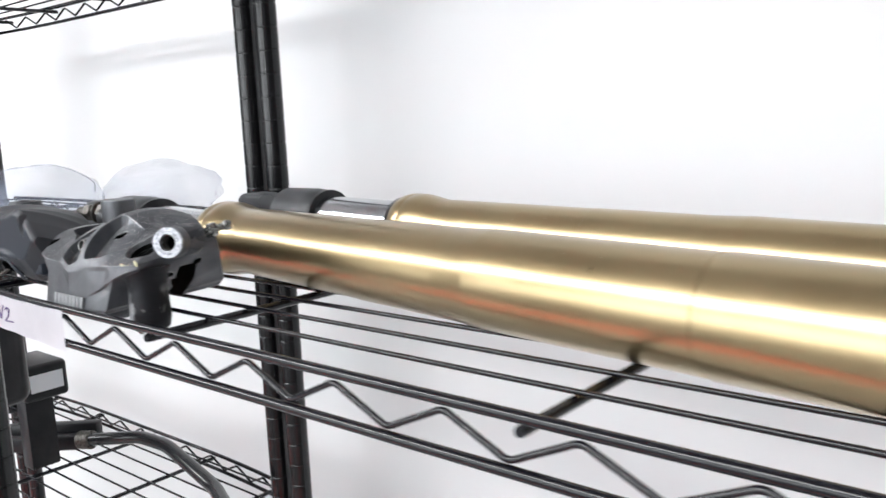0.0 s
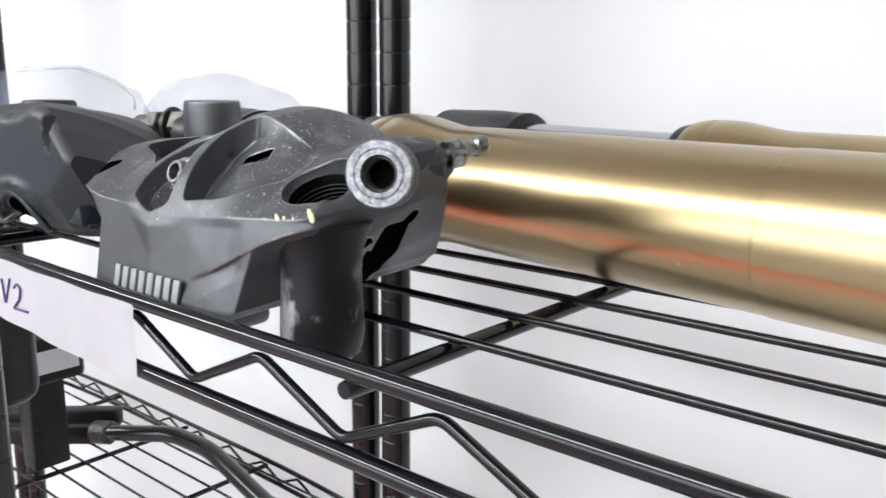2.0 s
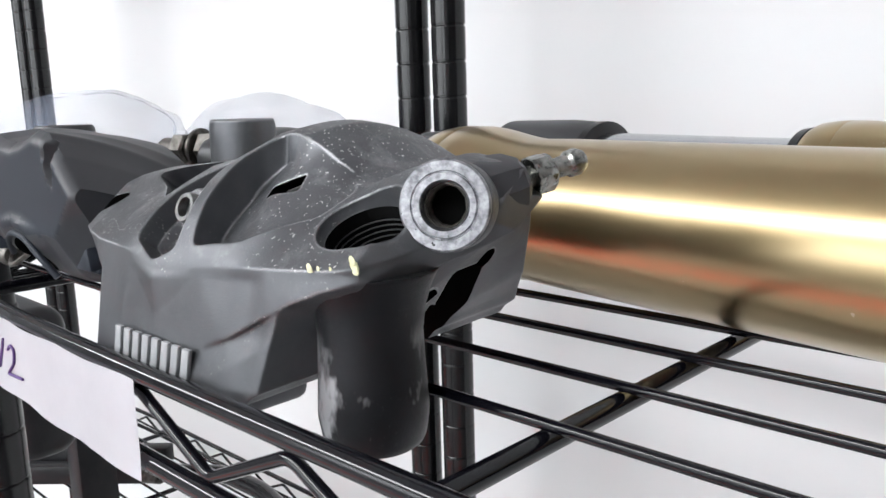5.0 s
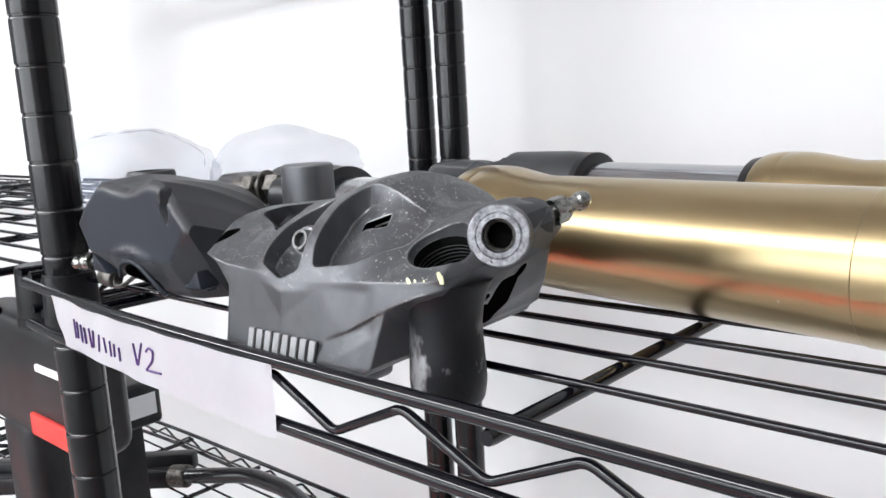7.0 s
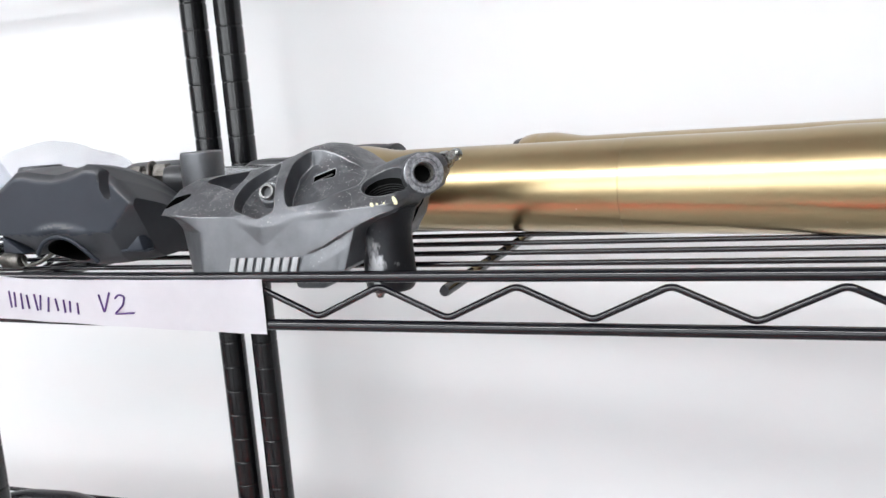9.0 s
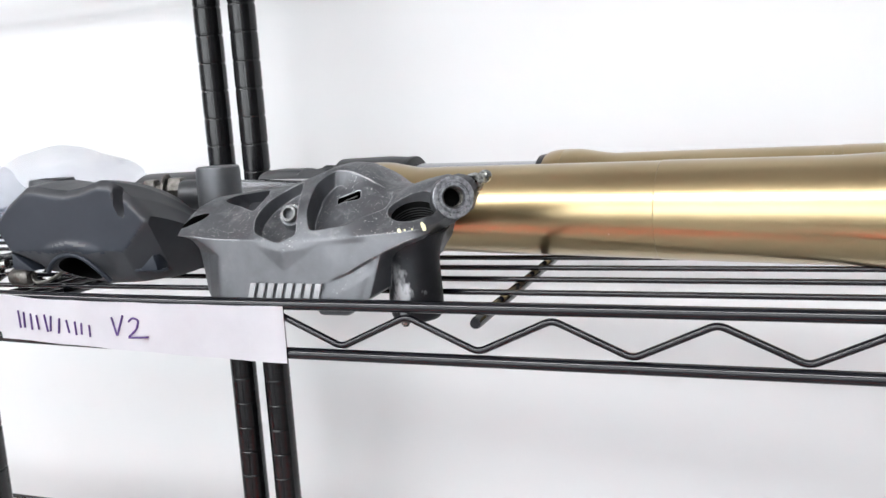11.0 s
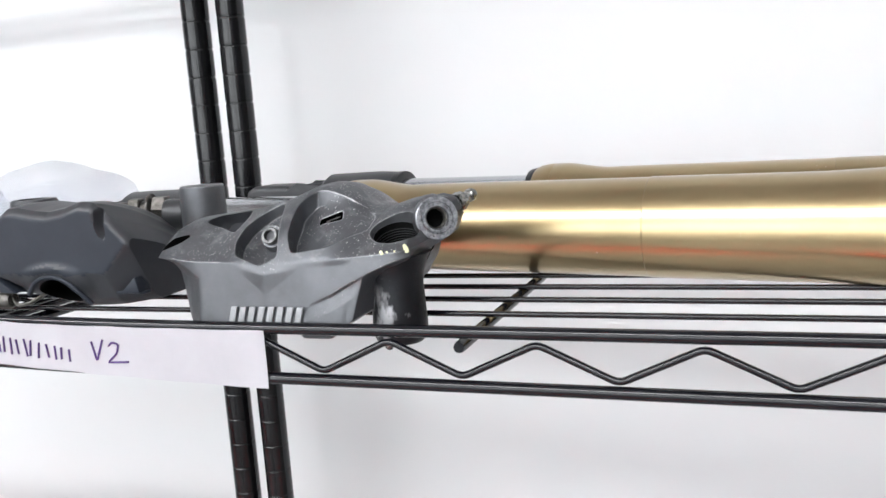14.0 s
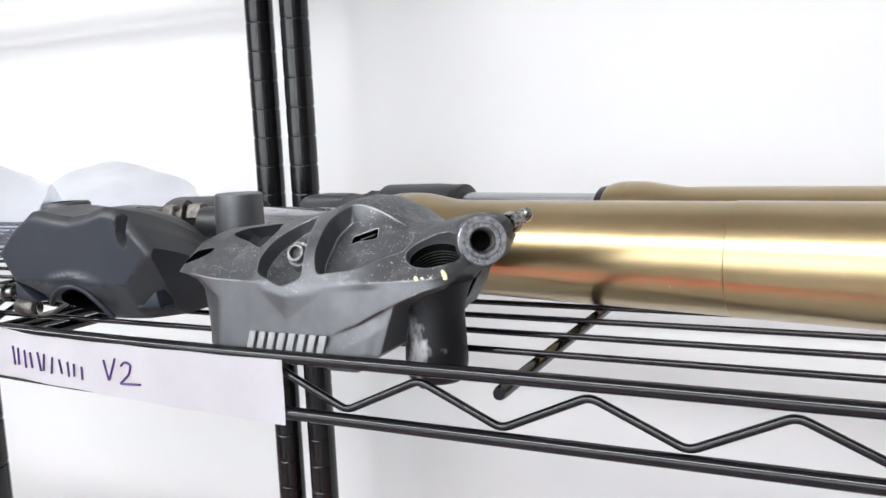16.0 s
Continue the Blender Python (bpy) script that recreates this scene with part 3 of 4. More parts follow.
lathe(bm, (-0.598, 0.314, 1.2405), (-0.9, -0.35, 0.05), [(0, 0.0085), (0.002, 0.0090), (0.016, 0.0090), (0.018, 0.0080)], 24)
fork_part("bolt_boss", bm, M_LUG)

# ---- near brake caliper ----
def mask_ellipse(u, v, cu, cv, ru, rv, soft, turn=0.0, power=2.0):
    c, s = math.cos(turn), math.sin(turn)
    a, b = ((u - cu) * c + (v - cv) * s) / ru, (-(u - cu) * s + (v - cv) * c) / rv
    r = (abs(a) ** power + abs(b) ** power) ** (1 / power)
    return smooth01((1 - r) * min(ru, rv) / soft + 0.5)


def mask_poly(u, v, poly, soft):
    """1 inside a convex outline, 0 outside, with an edge that is soft wide. The outline runs clockwise."""
    d = 1e9
    for (a, b), (c, e) in zip(poly, poly[1:] + poly[:1]):
        n = math.hypot(c - a, e - b)
        d = min(d, ((v - b) * (c - a) - (u - a) * (e - b)) / -n)
    return smooth01(d / soft + 0.5)


def caliper_section(u):
    """Foot, ridge, brow, crown and back of the near caliper's cross section at u; millimetres."""
    foot = pw(u, (-76, 252), (-67, 247), (-56, 238), (-44, 232.5), (-27, 230.5), (22, 230.5), (27, 231.0), (40, 234), (47, 238), (51, 246), (56, 258), (60, 266), (66, 278))
    low = pw(u, (-76, 25), (-72, 17), (-69, 6), (-67, 0), (30.5, 0), (32.5, 2.5), (38, 6), (44, 7), (48, 12), (52, 20), (57, 29), (66, 35))
    rw = pw(u, (-76, 247), (-62, 241.5), (-49, 238.5), (-27, 236), (-10, 234.0), (20, 236.5), (40, 238.5), (50, 240), (54, 242), (57, 249), (60, 258), (66, 270))
    rv = pw(u, (-76, 29), (-62, 29.3), (-49, 28.6), (-27, 28.4), (-10, 26.2), (20, 29.2), (40, 30.6), (54, 31.8), (57, 33), (60, 35), (66, 38))
    tw = pw(u, (-76, 252), (-66, 262), (-40, 266), (0, 268), (30, 268), (50, 265), (58, 270), (66, 280))
    tv = pw(u, (-76, 33), (-70, 41), (-66, 43.5), (-50, 45.0), (-36, 46.5), (-24, 48.5), (-11, 53.0), (-2, 56.4), (5, 57.6), (12, 56.8), (20, 53.2), (28, 47.2), (34, 45.5), (44, 48.5), (54, 50.5), (66, 48))
    bw = pw(u, (-76, 288), (-60, 312), (36, 314), (50, 303), (58, 294), (66, 288))
    return foot, low, rw, rv, tw, tv, bw


def caliper_body(bm):
    nu, grid = 190, []
    for i in range(nu + 1):
        u = -76 + 142 * i / nu
        foot, low, rw, rv, tw, tv, bw = caliper_section(u)
        row = []
        n1, n2, n3, n4 = 60, 18, 12, 10
        rise = pw(u, (36, 4), (48, 16), (58, 16), (66, 7))
        for k in range(n1):
            t = k / n1
            w, v = foot + (rw - foot) * t, low + (rv - low) * t
            uu = u + 0.24 * (v - 14) * smooth01((u - 14) / 8) * smooth01((58 - u) / 8) * smooth01((1 - t) / 0.3)
            # facets of the lower face
            inset = 0.0
            inset -= 0.12 * max(0.0, v - 14.6 - abs(u + 9.2) * 0.72)
            inset += 0.40 * max(0.0, -46 - u - 1.9 * max(0.0, v - 21))
            inset += 0.05 * max(0.0, uu - 9 + 0.75 * min(0.0, v - 26)) * smooth01((33 - uu) / 8)
            w += inset * smooth01((1 - t) * 9)
            # hollow under the curved blade, where the leg grows out of the body
            blade = pw(uu, (10, 9.8), (22, 14.5), (29, 18.5), (36, 22.0), (47, 26.6), (56, 29.2), (66, 30))
            back = pw(uu - 1.5 - 0.24 * v, (24, 0), (29.0, 0.8), (31, 10.0), (33, 14.0), (36, 12.5), (40, 9.5), (44, 9.0), (48, 7.0), (52, 3), (56, 1), (66, 0))
            under = blade - v
            w += pw(uu, (11, 0), (29, 2.4), (36, 0)) * min(1.0, max(0.0, under) / 0.8) * max(0.0, 1 - max(0.0, under) / 7)
            w += back * min(1.0, max(0.0, blade - v) / 7.5) ** 0.75
            row.append((uu, w, v))
        for k in range(n2):
            t = k / n2
            bow = 6.0 * math.sin(math.pi * t) * pw(u, (-76, 0), (-45, 0.1), (-22, 0.75), (-8, 1.0), (10, 0.95), (26, 0.6), (40, 0.25), (66, 0.15))
            row.append((u, rw + (tw - rw) * t - bow * 0.55, rv + (tv - rv) * t + bow * 0.6))
        for k in range(n3):
            t = k / n3
            arch = 2.5 * math.sin(math.pi * t)
            row.append((u, tw + (bw - 4 - tw) * t, tv + arch - 5 * t * t))
        for k in range(n4 + 1):
            t = k / n4
            row.append((u, bw - 4 * (1 - t) ** 2 + 1.0 * t, (tv - 5) * (1 - t) + (low + rise) * t))
        # the ends close in a little
        e = 1 - 0.12 * max(0.0, (u - 60) / 6, (-72 - u) / 8) ** 2
        cw, cv = (rw + bw) / 2, (low + tv) / 2
        grid.append([bm.verts.new(Vector((a, cw + (b - cw) * e, cv + (c - cv) * e)) * 0.001) for a, b, c in row])
    for a, b in zip(grid, grid[1:]):
        for k in range(len(a) - 1):
            bm.faces.new((a[k], a[k + 1], b[k + 1], b[k]))
        bm.faces.new((a[-1], a[0], b[0], b[-1]))
    bm.faces.new(grid[0])
    bm.faces.new(grid[-1][::-1])
    return bm


def pocket(outline, deep, shrink=0.72, tilt=0.0, hub=None):
    """A tapered plug with a rounded outline over the sloping upper face; outline in millimetres along and up."""
    pts = [Vector((a, b, 0)) for a, b in outline]
    n = len(pts)
    ring = []
    for k in range(n):
        a, b, c = pts[k - 1], pts[k], pts[(k + 1) % n]
        r = min(2.2, 0.35 * (a - b).length, 0.35 * (c - b).length)
        p, q = b + (a - b).normalized() * r, b + (c - b).normalized() * r
        ring += [p * (1 - t) ** 2 + b * 2 * t * (1 - t) + q * t * t for t in (0.0, 0.25, 0.5, 0.75, 1.0)]
    mid = sum(ring, Vector()) / len(ring)
    hub = Vector((*hub, 0)) if hub else mid
    nrm = Vector((0, -0.68, 0.73))
    bm = bmesh.new()
    rings = []
    for s, d in ((1.12, -16.0), (1.0, 0.0), ((1 + shrink) / 2, deep * 0.75), (shrink * 0.86, deep)):
        loop = []
        for p in ring:
            q = hub + (p - hub) * s
            depth = d + (tilt * (q.x - mid.x) if d > 0 else 0)
            _, _, rw, rv, tw, tv, _ = caliper_section(q.x)
            t = min((q.y - rv) / (tv - rv), 1.15)
            at = Vector((q.x, rw + (tw - rw) * t - 5.5 * pw(q.x, (-45, 0), (-20, 0.8), (10, 1), (28, 0.5)) * math.sin(math.pi * min(max(t, 0), 1)), q.y)) - nrm * depth
            loop.append(bm.verts.new(at * 0.001))
        rings.append(loop)
    m = len(ring)
    for a, b in zip(rings, rings[1:]):
        for k in range(m):
            bm.faces.new((a[k], a[(k + 1) % m], b[(k + 1) % m], b[k]))
    bm.faces.new(rings[0][::-1])
    bm.faces.new(rings[-1])
    bmesh.ops.triangulate(bm, faces=bm.faces)
    bmesh.ops.recalc_face_normals(bm, faces=bm.faces)
    return bm


def slant_bar(bm, x, wide, y, z0, z1, depth, slant):
    """One plain slanted bar of the maker's mark."""
    s = slant * (z1 - z0)
    prism(bm, [(x, y, z0), (x + wide, y, z0), (x + wide + s, y, z1), (x + s, y, z1)], (0, depth, 0), 0.0003, 2)
    return bm


def hex_nut(bm, o, axis, h, r):
    lathe(bm, o, axis, [(0, r * 0.94), (h * 0.12, r), (h * 0.88, r), (h, r * 0.9)], 6)
    return bm


cal = thing("brake_caliper", pose(-0.5, 0, SHELF), "grey cast brake caliper with a bare port and paint specks", "brake caliper", "brake calipers")
bm = bmesh.new()
caliper_body(bm)
body = part("body", bm, M_CAST, cal, "matt dark grey casting with faceted faces", angle=30)


def carve(ob, cutters, angle=28):
    """Cuts the shapes out of the part; the cut faces take the cutter's material."""
    for bm, mat in cutters:
        cut = mesh_ob("cutter", bm, mat, smooth=False)
        cut.parent = ob.parent
        mod = ob.modifiers.new("cut", "BOOLEAN")
        mod.operation, mod.object, mod.solver, mod.material_mode = "DIFFERENCE", cut, "EXACT", "TRANSFER"
        dg = bpy.context.evaluated_depsgraph_get()
        dg.update()
        me = bpy.data.meshes.new_from_object(ob.evaluated_get(dg))
        ob.modifiers.clear()
        if len(me.polygons) > 0.6 * len(ob.data.polygons):
            ob.data = me
        bpy.data.objects.remove(cut)
    bm = bmesh.new()
    bm.from_mesh(ob.data)
    for e in bm.edges:
        e.smooth = not (len(e.link_faces) == 2 and e.calc_face_angle(0) > radians(angle))
    for f in bm.faces:
        f.smooth = True
    bm.to_mesh(ob.data)
    bm.free()


def drill(o, axis, rx, rz, deep, twist=0.0):
    """An oval plug whose mouth is at o and which goes in against the axis."""
    bm = bmesh.new()
    lathe(bm, (0, 0, 0), (0, 0, 1), [(-deep, 0.82), (-deep * 0.6, 0.97), (0.0, 1.0), (0.012, 1.02)], 48)
    q = Vector(axis).normalized().to_track_quat("Z", "Y").to_matrix().to_4x4()
    for v in bm.verts:
        v.co = Vector((v.co.x * rx, v.co.y * rz, v.co.z))
    bmesh.ops.transform(bm, matrix=Matrix.Translation(o) @ q @ pose(0, 0, 0, 0, 0, twist), verts=bm.verts)
    return bm


slot_bm = bmesh.new()
box(slot_bm, 0.000, 0.2715, -0.010, 0.0565, 0.2870, 0.0260, 0.002)
clip_bm = bmesh.new()
box(clip_bm, -0.0056, -0.010, -0.0017, 0.0056, 0.010, 0.0017, 0.0005, 1)
bmesh.ops.transform(clip_bm, matrix=pose(0.0127, 0.2650, 0.0440, 0, -18, 4), verts=clip_bm.verts)
BORE, BORE_AX = Vector((0.0458, 0.2515, 0.0412)), Vector((0.05, -0.50, 0.86)).normalized()
PORT, AX = Vector((0.0631, 0.2591, 0.0432)), Vector((0.52, -0.84, 0.13)).normalized()
carve(body, [
    (pocket([(-27, 31), (-12.5, 27.2), (-4.5, 30.5), (-6.5, 39), (-9.5, 47), (-15, 52), (-23, 48.2), (-29, 42), (-30, 36)], 7.5, 0.80), M_CAST),
    (pocket([(2.0, 32), (18, 34), (25, 36.5), (33, 39), (33, 43.5), (25, 48.8), (16, 53.8), (8, 56.2), (3, 56.2), (-2.5, 51), (-1.5, 39)], 4.2, 0.66, -0.27, (-0.5, 39.5)), M_CAST),
    # this pocket's shade is put into a darker casting colour
    (pocket([(-57, 43.5), (-45, 41.0), (-34, 38.8), (-32.5, 45.5), (-38, 51), (-54, 50)], 10.0, 0.8), M_CAST_DARK),
    # bores, slots and port: their inner shade is painted on the cut faces
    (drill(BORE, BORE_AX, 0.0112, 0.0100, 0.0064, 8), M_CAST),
    (drill(BORE, BORE_AX, 0.0102, 0.0091, 0.026, 8), M_HOLE_SHADE),
    (drill((-0.0685, 0.2525, 0.0355), (-0.30, -0.80, 0.5), 0.0078, 0.0026, 0.012, 35), M_HOLE_SHADE),
    (slot_bm, M_HOLE_SHADE),
    (drill((0.0530, 0.2850, 0.0260), (0.9, -0.4, -0.1), 0.0036, 0.0021, 0.012, 30), M_HOLE_SHADE),
    (drill((0.0490, 0.2700, 0.0150), (0.9, -0.4, -0.1), 0.0018, 0.0032, 0.010, 15), M_HOLE_SHADE),
    (clip_bm, M_HOLE_SHADE),
    (drill(PORT, AX, 0.0060, 0.0060, 0.022), M_HOLE_SHADE),
], 30)
# mounting leg with its rounded foot
bm = bmesh.new()
lathe(bm, (0.0440, 0.2548, -0.0105), (0, 0, 1), [(0, 0.0098), (0.0008, 0.0108), (0.0022, 0.0115), (0.0065, 0.0122), (0.0085, 0.0123), (0.0120, 0.0121), (0.020, 0.0117), (0.026, 0.0115), (0.031, 0.0122), (0.036, 0.0138), (0.0395, 0.0155)], 40)
leg = part("mounting_leg", bm, M_SCUFF, cal, "round dark mounting leg with a scuffed foot")
bm = bmesh.new()
lathe(bm, (0.0400, 0.2500, -0.0135), (0, 0, 1), [(0, 0.0012), (0.001, 0.0020), (0.004, 0.0022), (0.012, 0.0022)], 12)
part("locating_pin", bm, M_STEEL, cal)
# lower lugs that hang between the wires
for x0, x1, y0, y1, z0 in ((0.0005, 0.0175, 0.240, 0.258, -0.0075), (-0.045, -0.02, 0.27, 0.29, -0.006)):
    bm = bmesh.new()
    box(bm, x0, y0, z0, x1, y1, 0.006, 0.003, 3)
    part("lower_lug", bm, M_CAST, cal)
# port boss, bare ring, bore
bm = bmesh.new()
lathe(bm, PORT - AX * 0.034, AX, [(0, 0.008), (0.004, 0.0092), (0.0320, 0.0097), (0.0328, 0.0094), (0.0328, 0.0050), (0.012, 0.0050)], 40, True, True)
part("port_boss", bm, M_CAST, cal)
bm = bmesh.new()
lathe(bm, PORT - AX * 0.0012, AX, [(0, 0.0094), (0.0008, 0.0094), (0.0012, 0.0090), (0.0012, 0.0071), (0.0008, 0.0069), (0.0008, 0.0067), (0.0013, 0.0065), (0.0013, 0.0052), (0.0004, 0.0047), (-0.0030, 0.0046)], 48, False, False)
ring = part("port_face", bm, M_BARE, cal, "bare machined ring round the open port")
bm = bmesh.new()
# bore wall and floor, coloured black in place of depth shade
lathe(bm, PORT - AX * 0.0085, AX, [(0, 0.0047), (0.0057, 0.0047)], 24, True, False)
part("bore", bm, M_HOLE_SHADE, ring, "threaded bore with its shade painted black")
bm = bmesh.new()
pts = [PORT - AX * (0.0088 - 0.00014 * k) + (ring_frame(AX)[0] * math.cos(k * 0.6) + ring_frame(AX)[1] * math.sin(k * 0.6)) * 0.00455 for k in range(56)]
sweep(bm, pts, 0.0003, 5)
part("thread", bm, M_TARNISH, ring)
# turned ridges in the oval bore, coloured black to match its painted shade
TURN = BORE_AX.to_track_quat("Z", "Y").to_matrix().to_4x4() @ pose(0, 0, 0, 0, 0, 8)
for k in range(6):
    bm = bmesh.new()
    loop = [BORE + TURN.to_3x3() @ Vector((0.0100 * math.cos(a * 0.1745), 0.0088 * math.sin(a * 0.1745), -0.0085 - 0.0014 * k)) for a in range(37)]
    sweep(bm, loop, 0.0002, 6, False)
    part("bore_ridge", bm, M_BLACK, cal)
# boss and bleed nipple
NB = Vector((0.0610, 0.2862, 0.0455))
NA = Vector((0.293, 0.934, 0.206)).normalized()
bm = bmesh.new()
lathe(bm, NB - NA * 0.016, NA, [(0, 0.008), (0.010, 0.0078), (0.0135, 0.0072), (0.015, 0.006)], 10)
bmesh.ops.bisect_plane(bm, geom=bm.verts[:] + bm.edges[:] + bm.faces[:], plane_co=NB + Vector((0, 0, 0.0058)), plane_no=(0.25, -0.1, 1), clear_outer=True)
bmesh.ops.holes_fill(bm, edges=[e for e in bm.edges if e.is_boundary])
nip_boss = part("nipple_boss", bm, M_CAST_DARK, cal)
carve(nip_boss, [(drill(PORT, AX, 0.0060, 0.0060, 0.022), M_HOLE_SHADE)])
bm = bmesh.new()
lathe(bm, NB - NA * 0.002, NA, [(0, 0.0026), (0.0045, 0.0026), (0.0046, 0.0042), (0.0098, 0.0042), (0.0104, 0.0030), (0.0112, 0.0024), (0.0148, 0.0024), (0.0156, 0.0031), (0.0178, 0.0032), (0.0196, 0.0024), (0.0200, 0.0012)], 6 * 4)
nip = part("bleed_nipple", bm, M_STEEL, cal, "zinc-plated bleed nipple")
bm = bmesh.new()
hex_nut(bm, NB + NA * 0.0026, NA, 0.0052, 0.0047)
part("hex_collar", bm, M_STEEL, nip)
# hex bolt in its pocket
BO, BA = Vector((-0.0118, 0.2448, 0.0391)), Vector((0.05, -0.93, 0.36)).normalized()
bm = bmesh.new()
lathe(bm, BO - BA * 0.006, BA, [(0, 0.0040), (0.0060, 0.0040), (0.0068, 0.0036), (0.0068, 0.0026), (0.0045, 0.0025)], 24, True, False)
bolt = part("socket_bolt", bm, M_BOLT, cal, "small steel socket bolt")
bm = bmesh.new()
lathe(bm, BO - BA * 0.0018, BA, [(0, 0.0026), (0.0002, 0.0026)], 6)
part("socket", bm, M_CAST_DARK, bolt)
bm = bmesh.new()
lathe(bm, BO - BA * 0.012, BA, [(0, 0.0075), (0.006, 0.0066), (0.0095, 0.0056), (0.0100, 0.0050)], 28)
part("bolt_boss", bm, M_CAST, cal)
# pad spring in the pin pocket
bm = bmesh.new()
box(bm, -0.0042, -0.0012, -0.0003, 0.0026, 0.0005, 0.0003, 0.0001, 1)
bmesh.ops.transform(bm, matrix=pose(0.0127, 0.2620, 0.0438, 0, -18, 4), verts=bm.verts)
part("pad_clip", bm, M_BOLT, cal, "bright steel pad clip")
# maker's mark as plain bars
for k in range(8):
    bm = bmesh.new()
    slant_bar(bm, -0.0285 + k * 0.0047, 0.0031, 0.2312, 0.0015, 0.0098, -0.0012, 0.30)
    part("mark_bar", bm, M_LOGO, cal, "raised pale slanted bar")
# yellow paint marks along the edge
for u, w, v, r in ((0.0546, 0.2424, 0.0322, 0.0015), (0.0541, 0.2421, 0.0337, 0.0011), (0.0445, 0.2390, 0.0316, 0.0011), (0.0468, 0.2393, 0.0318, 0.0006), (0.0500, 0.2398, 0.0320, 0.0005)):
    bm = bmesh.new()
    bmesh.ops.create_icosphere(bm, subdivisions=2, radius=r)
    for q in bm.verts:
        q.co = Vector((q.co.x * 0.9, q.co.y * 0.20, q.co.z * 0.9)) * (1 + 0.6 * noise.noise(q.co * 900)) + Vector((u, w, v))
    part("paint_mark", bm, M_YELLOW, cal, "blob of yellow marking paint")


# ---- far brake caliper ----
def far_section(u):
    """Outline of the far caliper's flat face over u: low and high edge; millimetres."""
    hi = pw(u, (-196, 36.5), (-186, 46), (-173, 54.6), (-166, 55.0), (-156, 53.2), (-146, 52.2), (-136, 53.6), (-124, 57.0), (-117, 56.2), (-106, 48), (-96, 38))
    lo = pw(u, (-196, 13), (-190, 10), (-186, 9), (-176, 9), (-162, 7), (-150, 3), (-136, 1), (-118, 2), (-106, 3), (-96, 4))
    return lo, hi


def far_body(bm):
    nu, nv, grid = 110, 40, []
    for i in range(nu + 1):
        u = -196 + 100 * i / nu
        lo, hi = far_section(u)
        row = []
        for k in range(nv + 1):
            t = k / nv
            v = lo + (hi - lo) * t
            edge = max(0.0, 1 - min(v - lo, hi - v) / 5.0)
            w = 250.5 + 4.0 * edge ** 2
            brk = 21 + 3.5 * max(0, 1 - abs(u + 147) / 22) + max(0.0, u + 112) * 1.0 + max(0.0, -186 - u) * 1.5
            w += 0.55 * max(0.0, brk - v)
            w -= 2.5 * mask_ellipse(u, v, -146, 15.5, 19, 9, 6.0)
            w += 6 * mask_ellipse(u, v, -112, 46, 2.4, 6.5, 1.6, 0.2)
            w += 4 * mask_poly(u, v, [(-188, 11), (-186, 20), (-172, 13), (-172, 10)], 2)
            row.append((u, w, v))
        n3 = 14
        for k in range(1, n3 + 1):
            t = k / n3
            row.append((u + 12 * t * smooth01((u + 150) / 40), 255 + 48 * t, hi + 2.0 * math.sin(math.pi * t) - 4 * t * t - 20 * t * smooth01((u + 140) / 30)))
        for k in range(1, 9):
            t = k / 8
            row.append((u + 12 * smooth01((u + 150) / 40) * (1 - 0.3 * t), 303, (hi - 4 - 20 * smooth01((u + 140) / 30)) * (1 - t) + (lo + 3) * t))
        grid.append([bm.verts.new(Vector(p) * 0.001) for p in row])
    for a, b in zip(grid, grid[1:]):
        for k in range(len(a) - 1):
            bm.faces.new((a[k], a[k + 1], b[k + 1], b[k]))
        bm.faces.new((a[-1], a[0], b[0], b[-1]))
    bm.faces.new(grid[0])
    bm.faces.new(grid[-1][::-1])
    return bm


cal2 = thing("brake_caliper", pose(-0.5, 0, SHELF), "dark grey brake caliper with a flat blue-grey face", "brake caliper", "brake calipers")
bm = bmesh.new()
far_body(bm)
body2 = part("body", bm, M_CAST_DARK, cal2, "dark casting with a notched flat face", angle=28)
body2.data.materials.append(M_CAST_FLAT)
for p in body2.data.polygons:
    c = p.center * 1000
    if p.normal.y < -0.9 and c.y < 254 and c.z > 20:
        p.material_index = 1
bm = bmesh.new()
lathe(bm, (-0.191, 0.290, 0.040), (0, 0, 1), [(0, 0.0125), (0.015, 0.0125), (0.0165, 0.0115), (0.0165, 0.008), (0.010, 0.0078)], 32, True, False)
part("mounting_boss", bm, M_CAST_DARK, cal2)
bm = bmesh.new()
box(bm, -0.112, 0.2565, 0.009, -0.094, 0.262, 0.0105, 0.0005, 1)
prism(bm, [(-0.108, 0.2545, 0.0098), (-0.0955, 0.2545, 0.0098), (-0.0978, 0.2545, 0.0185)], (0, 0.010, 0), 0.0012)
part("cast_tab", bm, M_CAST_FLAT, cal2, "worn triangular tab")
bm = bmesh.new()
prism(bm, [(-0.1880, 0.2520, 0.0200), (-0.1885, 0.2520, 0.0105), (-0.1735, 0.2520, 0.0098)], (0, 0.010, 0), 0.0010)
part("cast_tab", bm, M_CAST_FLAT, cal2, "worn triangular tab")
bm = bmesh.new()
sweep(bm, rounded([(-0.1680, 0.2560, 0.0090), (-0.1590, 0.2515, 0.0160), (-0.1490, 0.2500, 0.0196), (-0.1400, 0.2505, 0.0186), (-0.1320, 0.2520, 0.0120), (-0.1270, 0.2560, 0.0040)], 0.005, 4), lambda i: 0.0013, 12)
part("arch_lip", bm, M_CAST_FLAT, cal2, "pale raised lip over the notch")
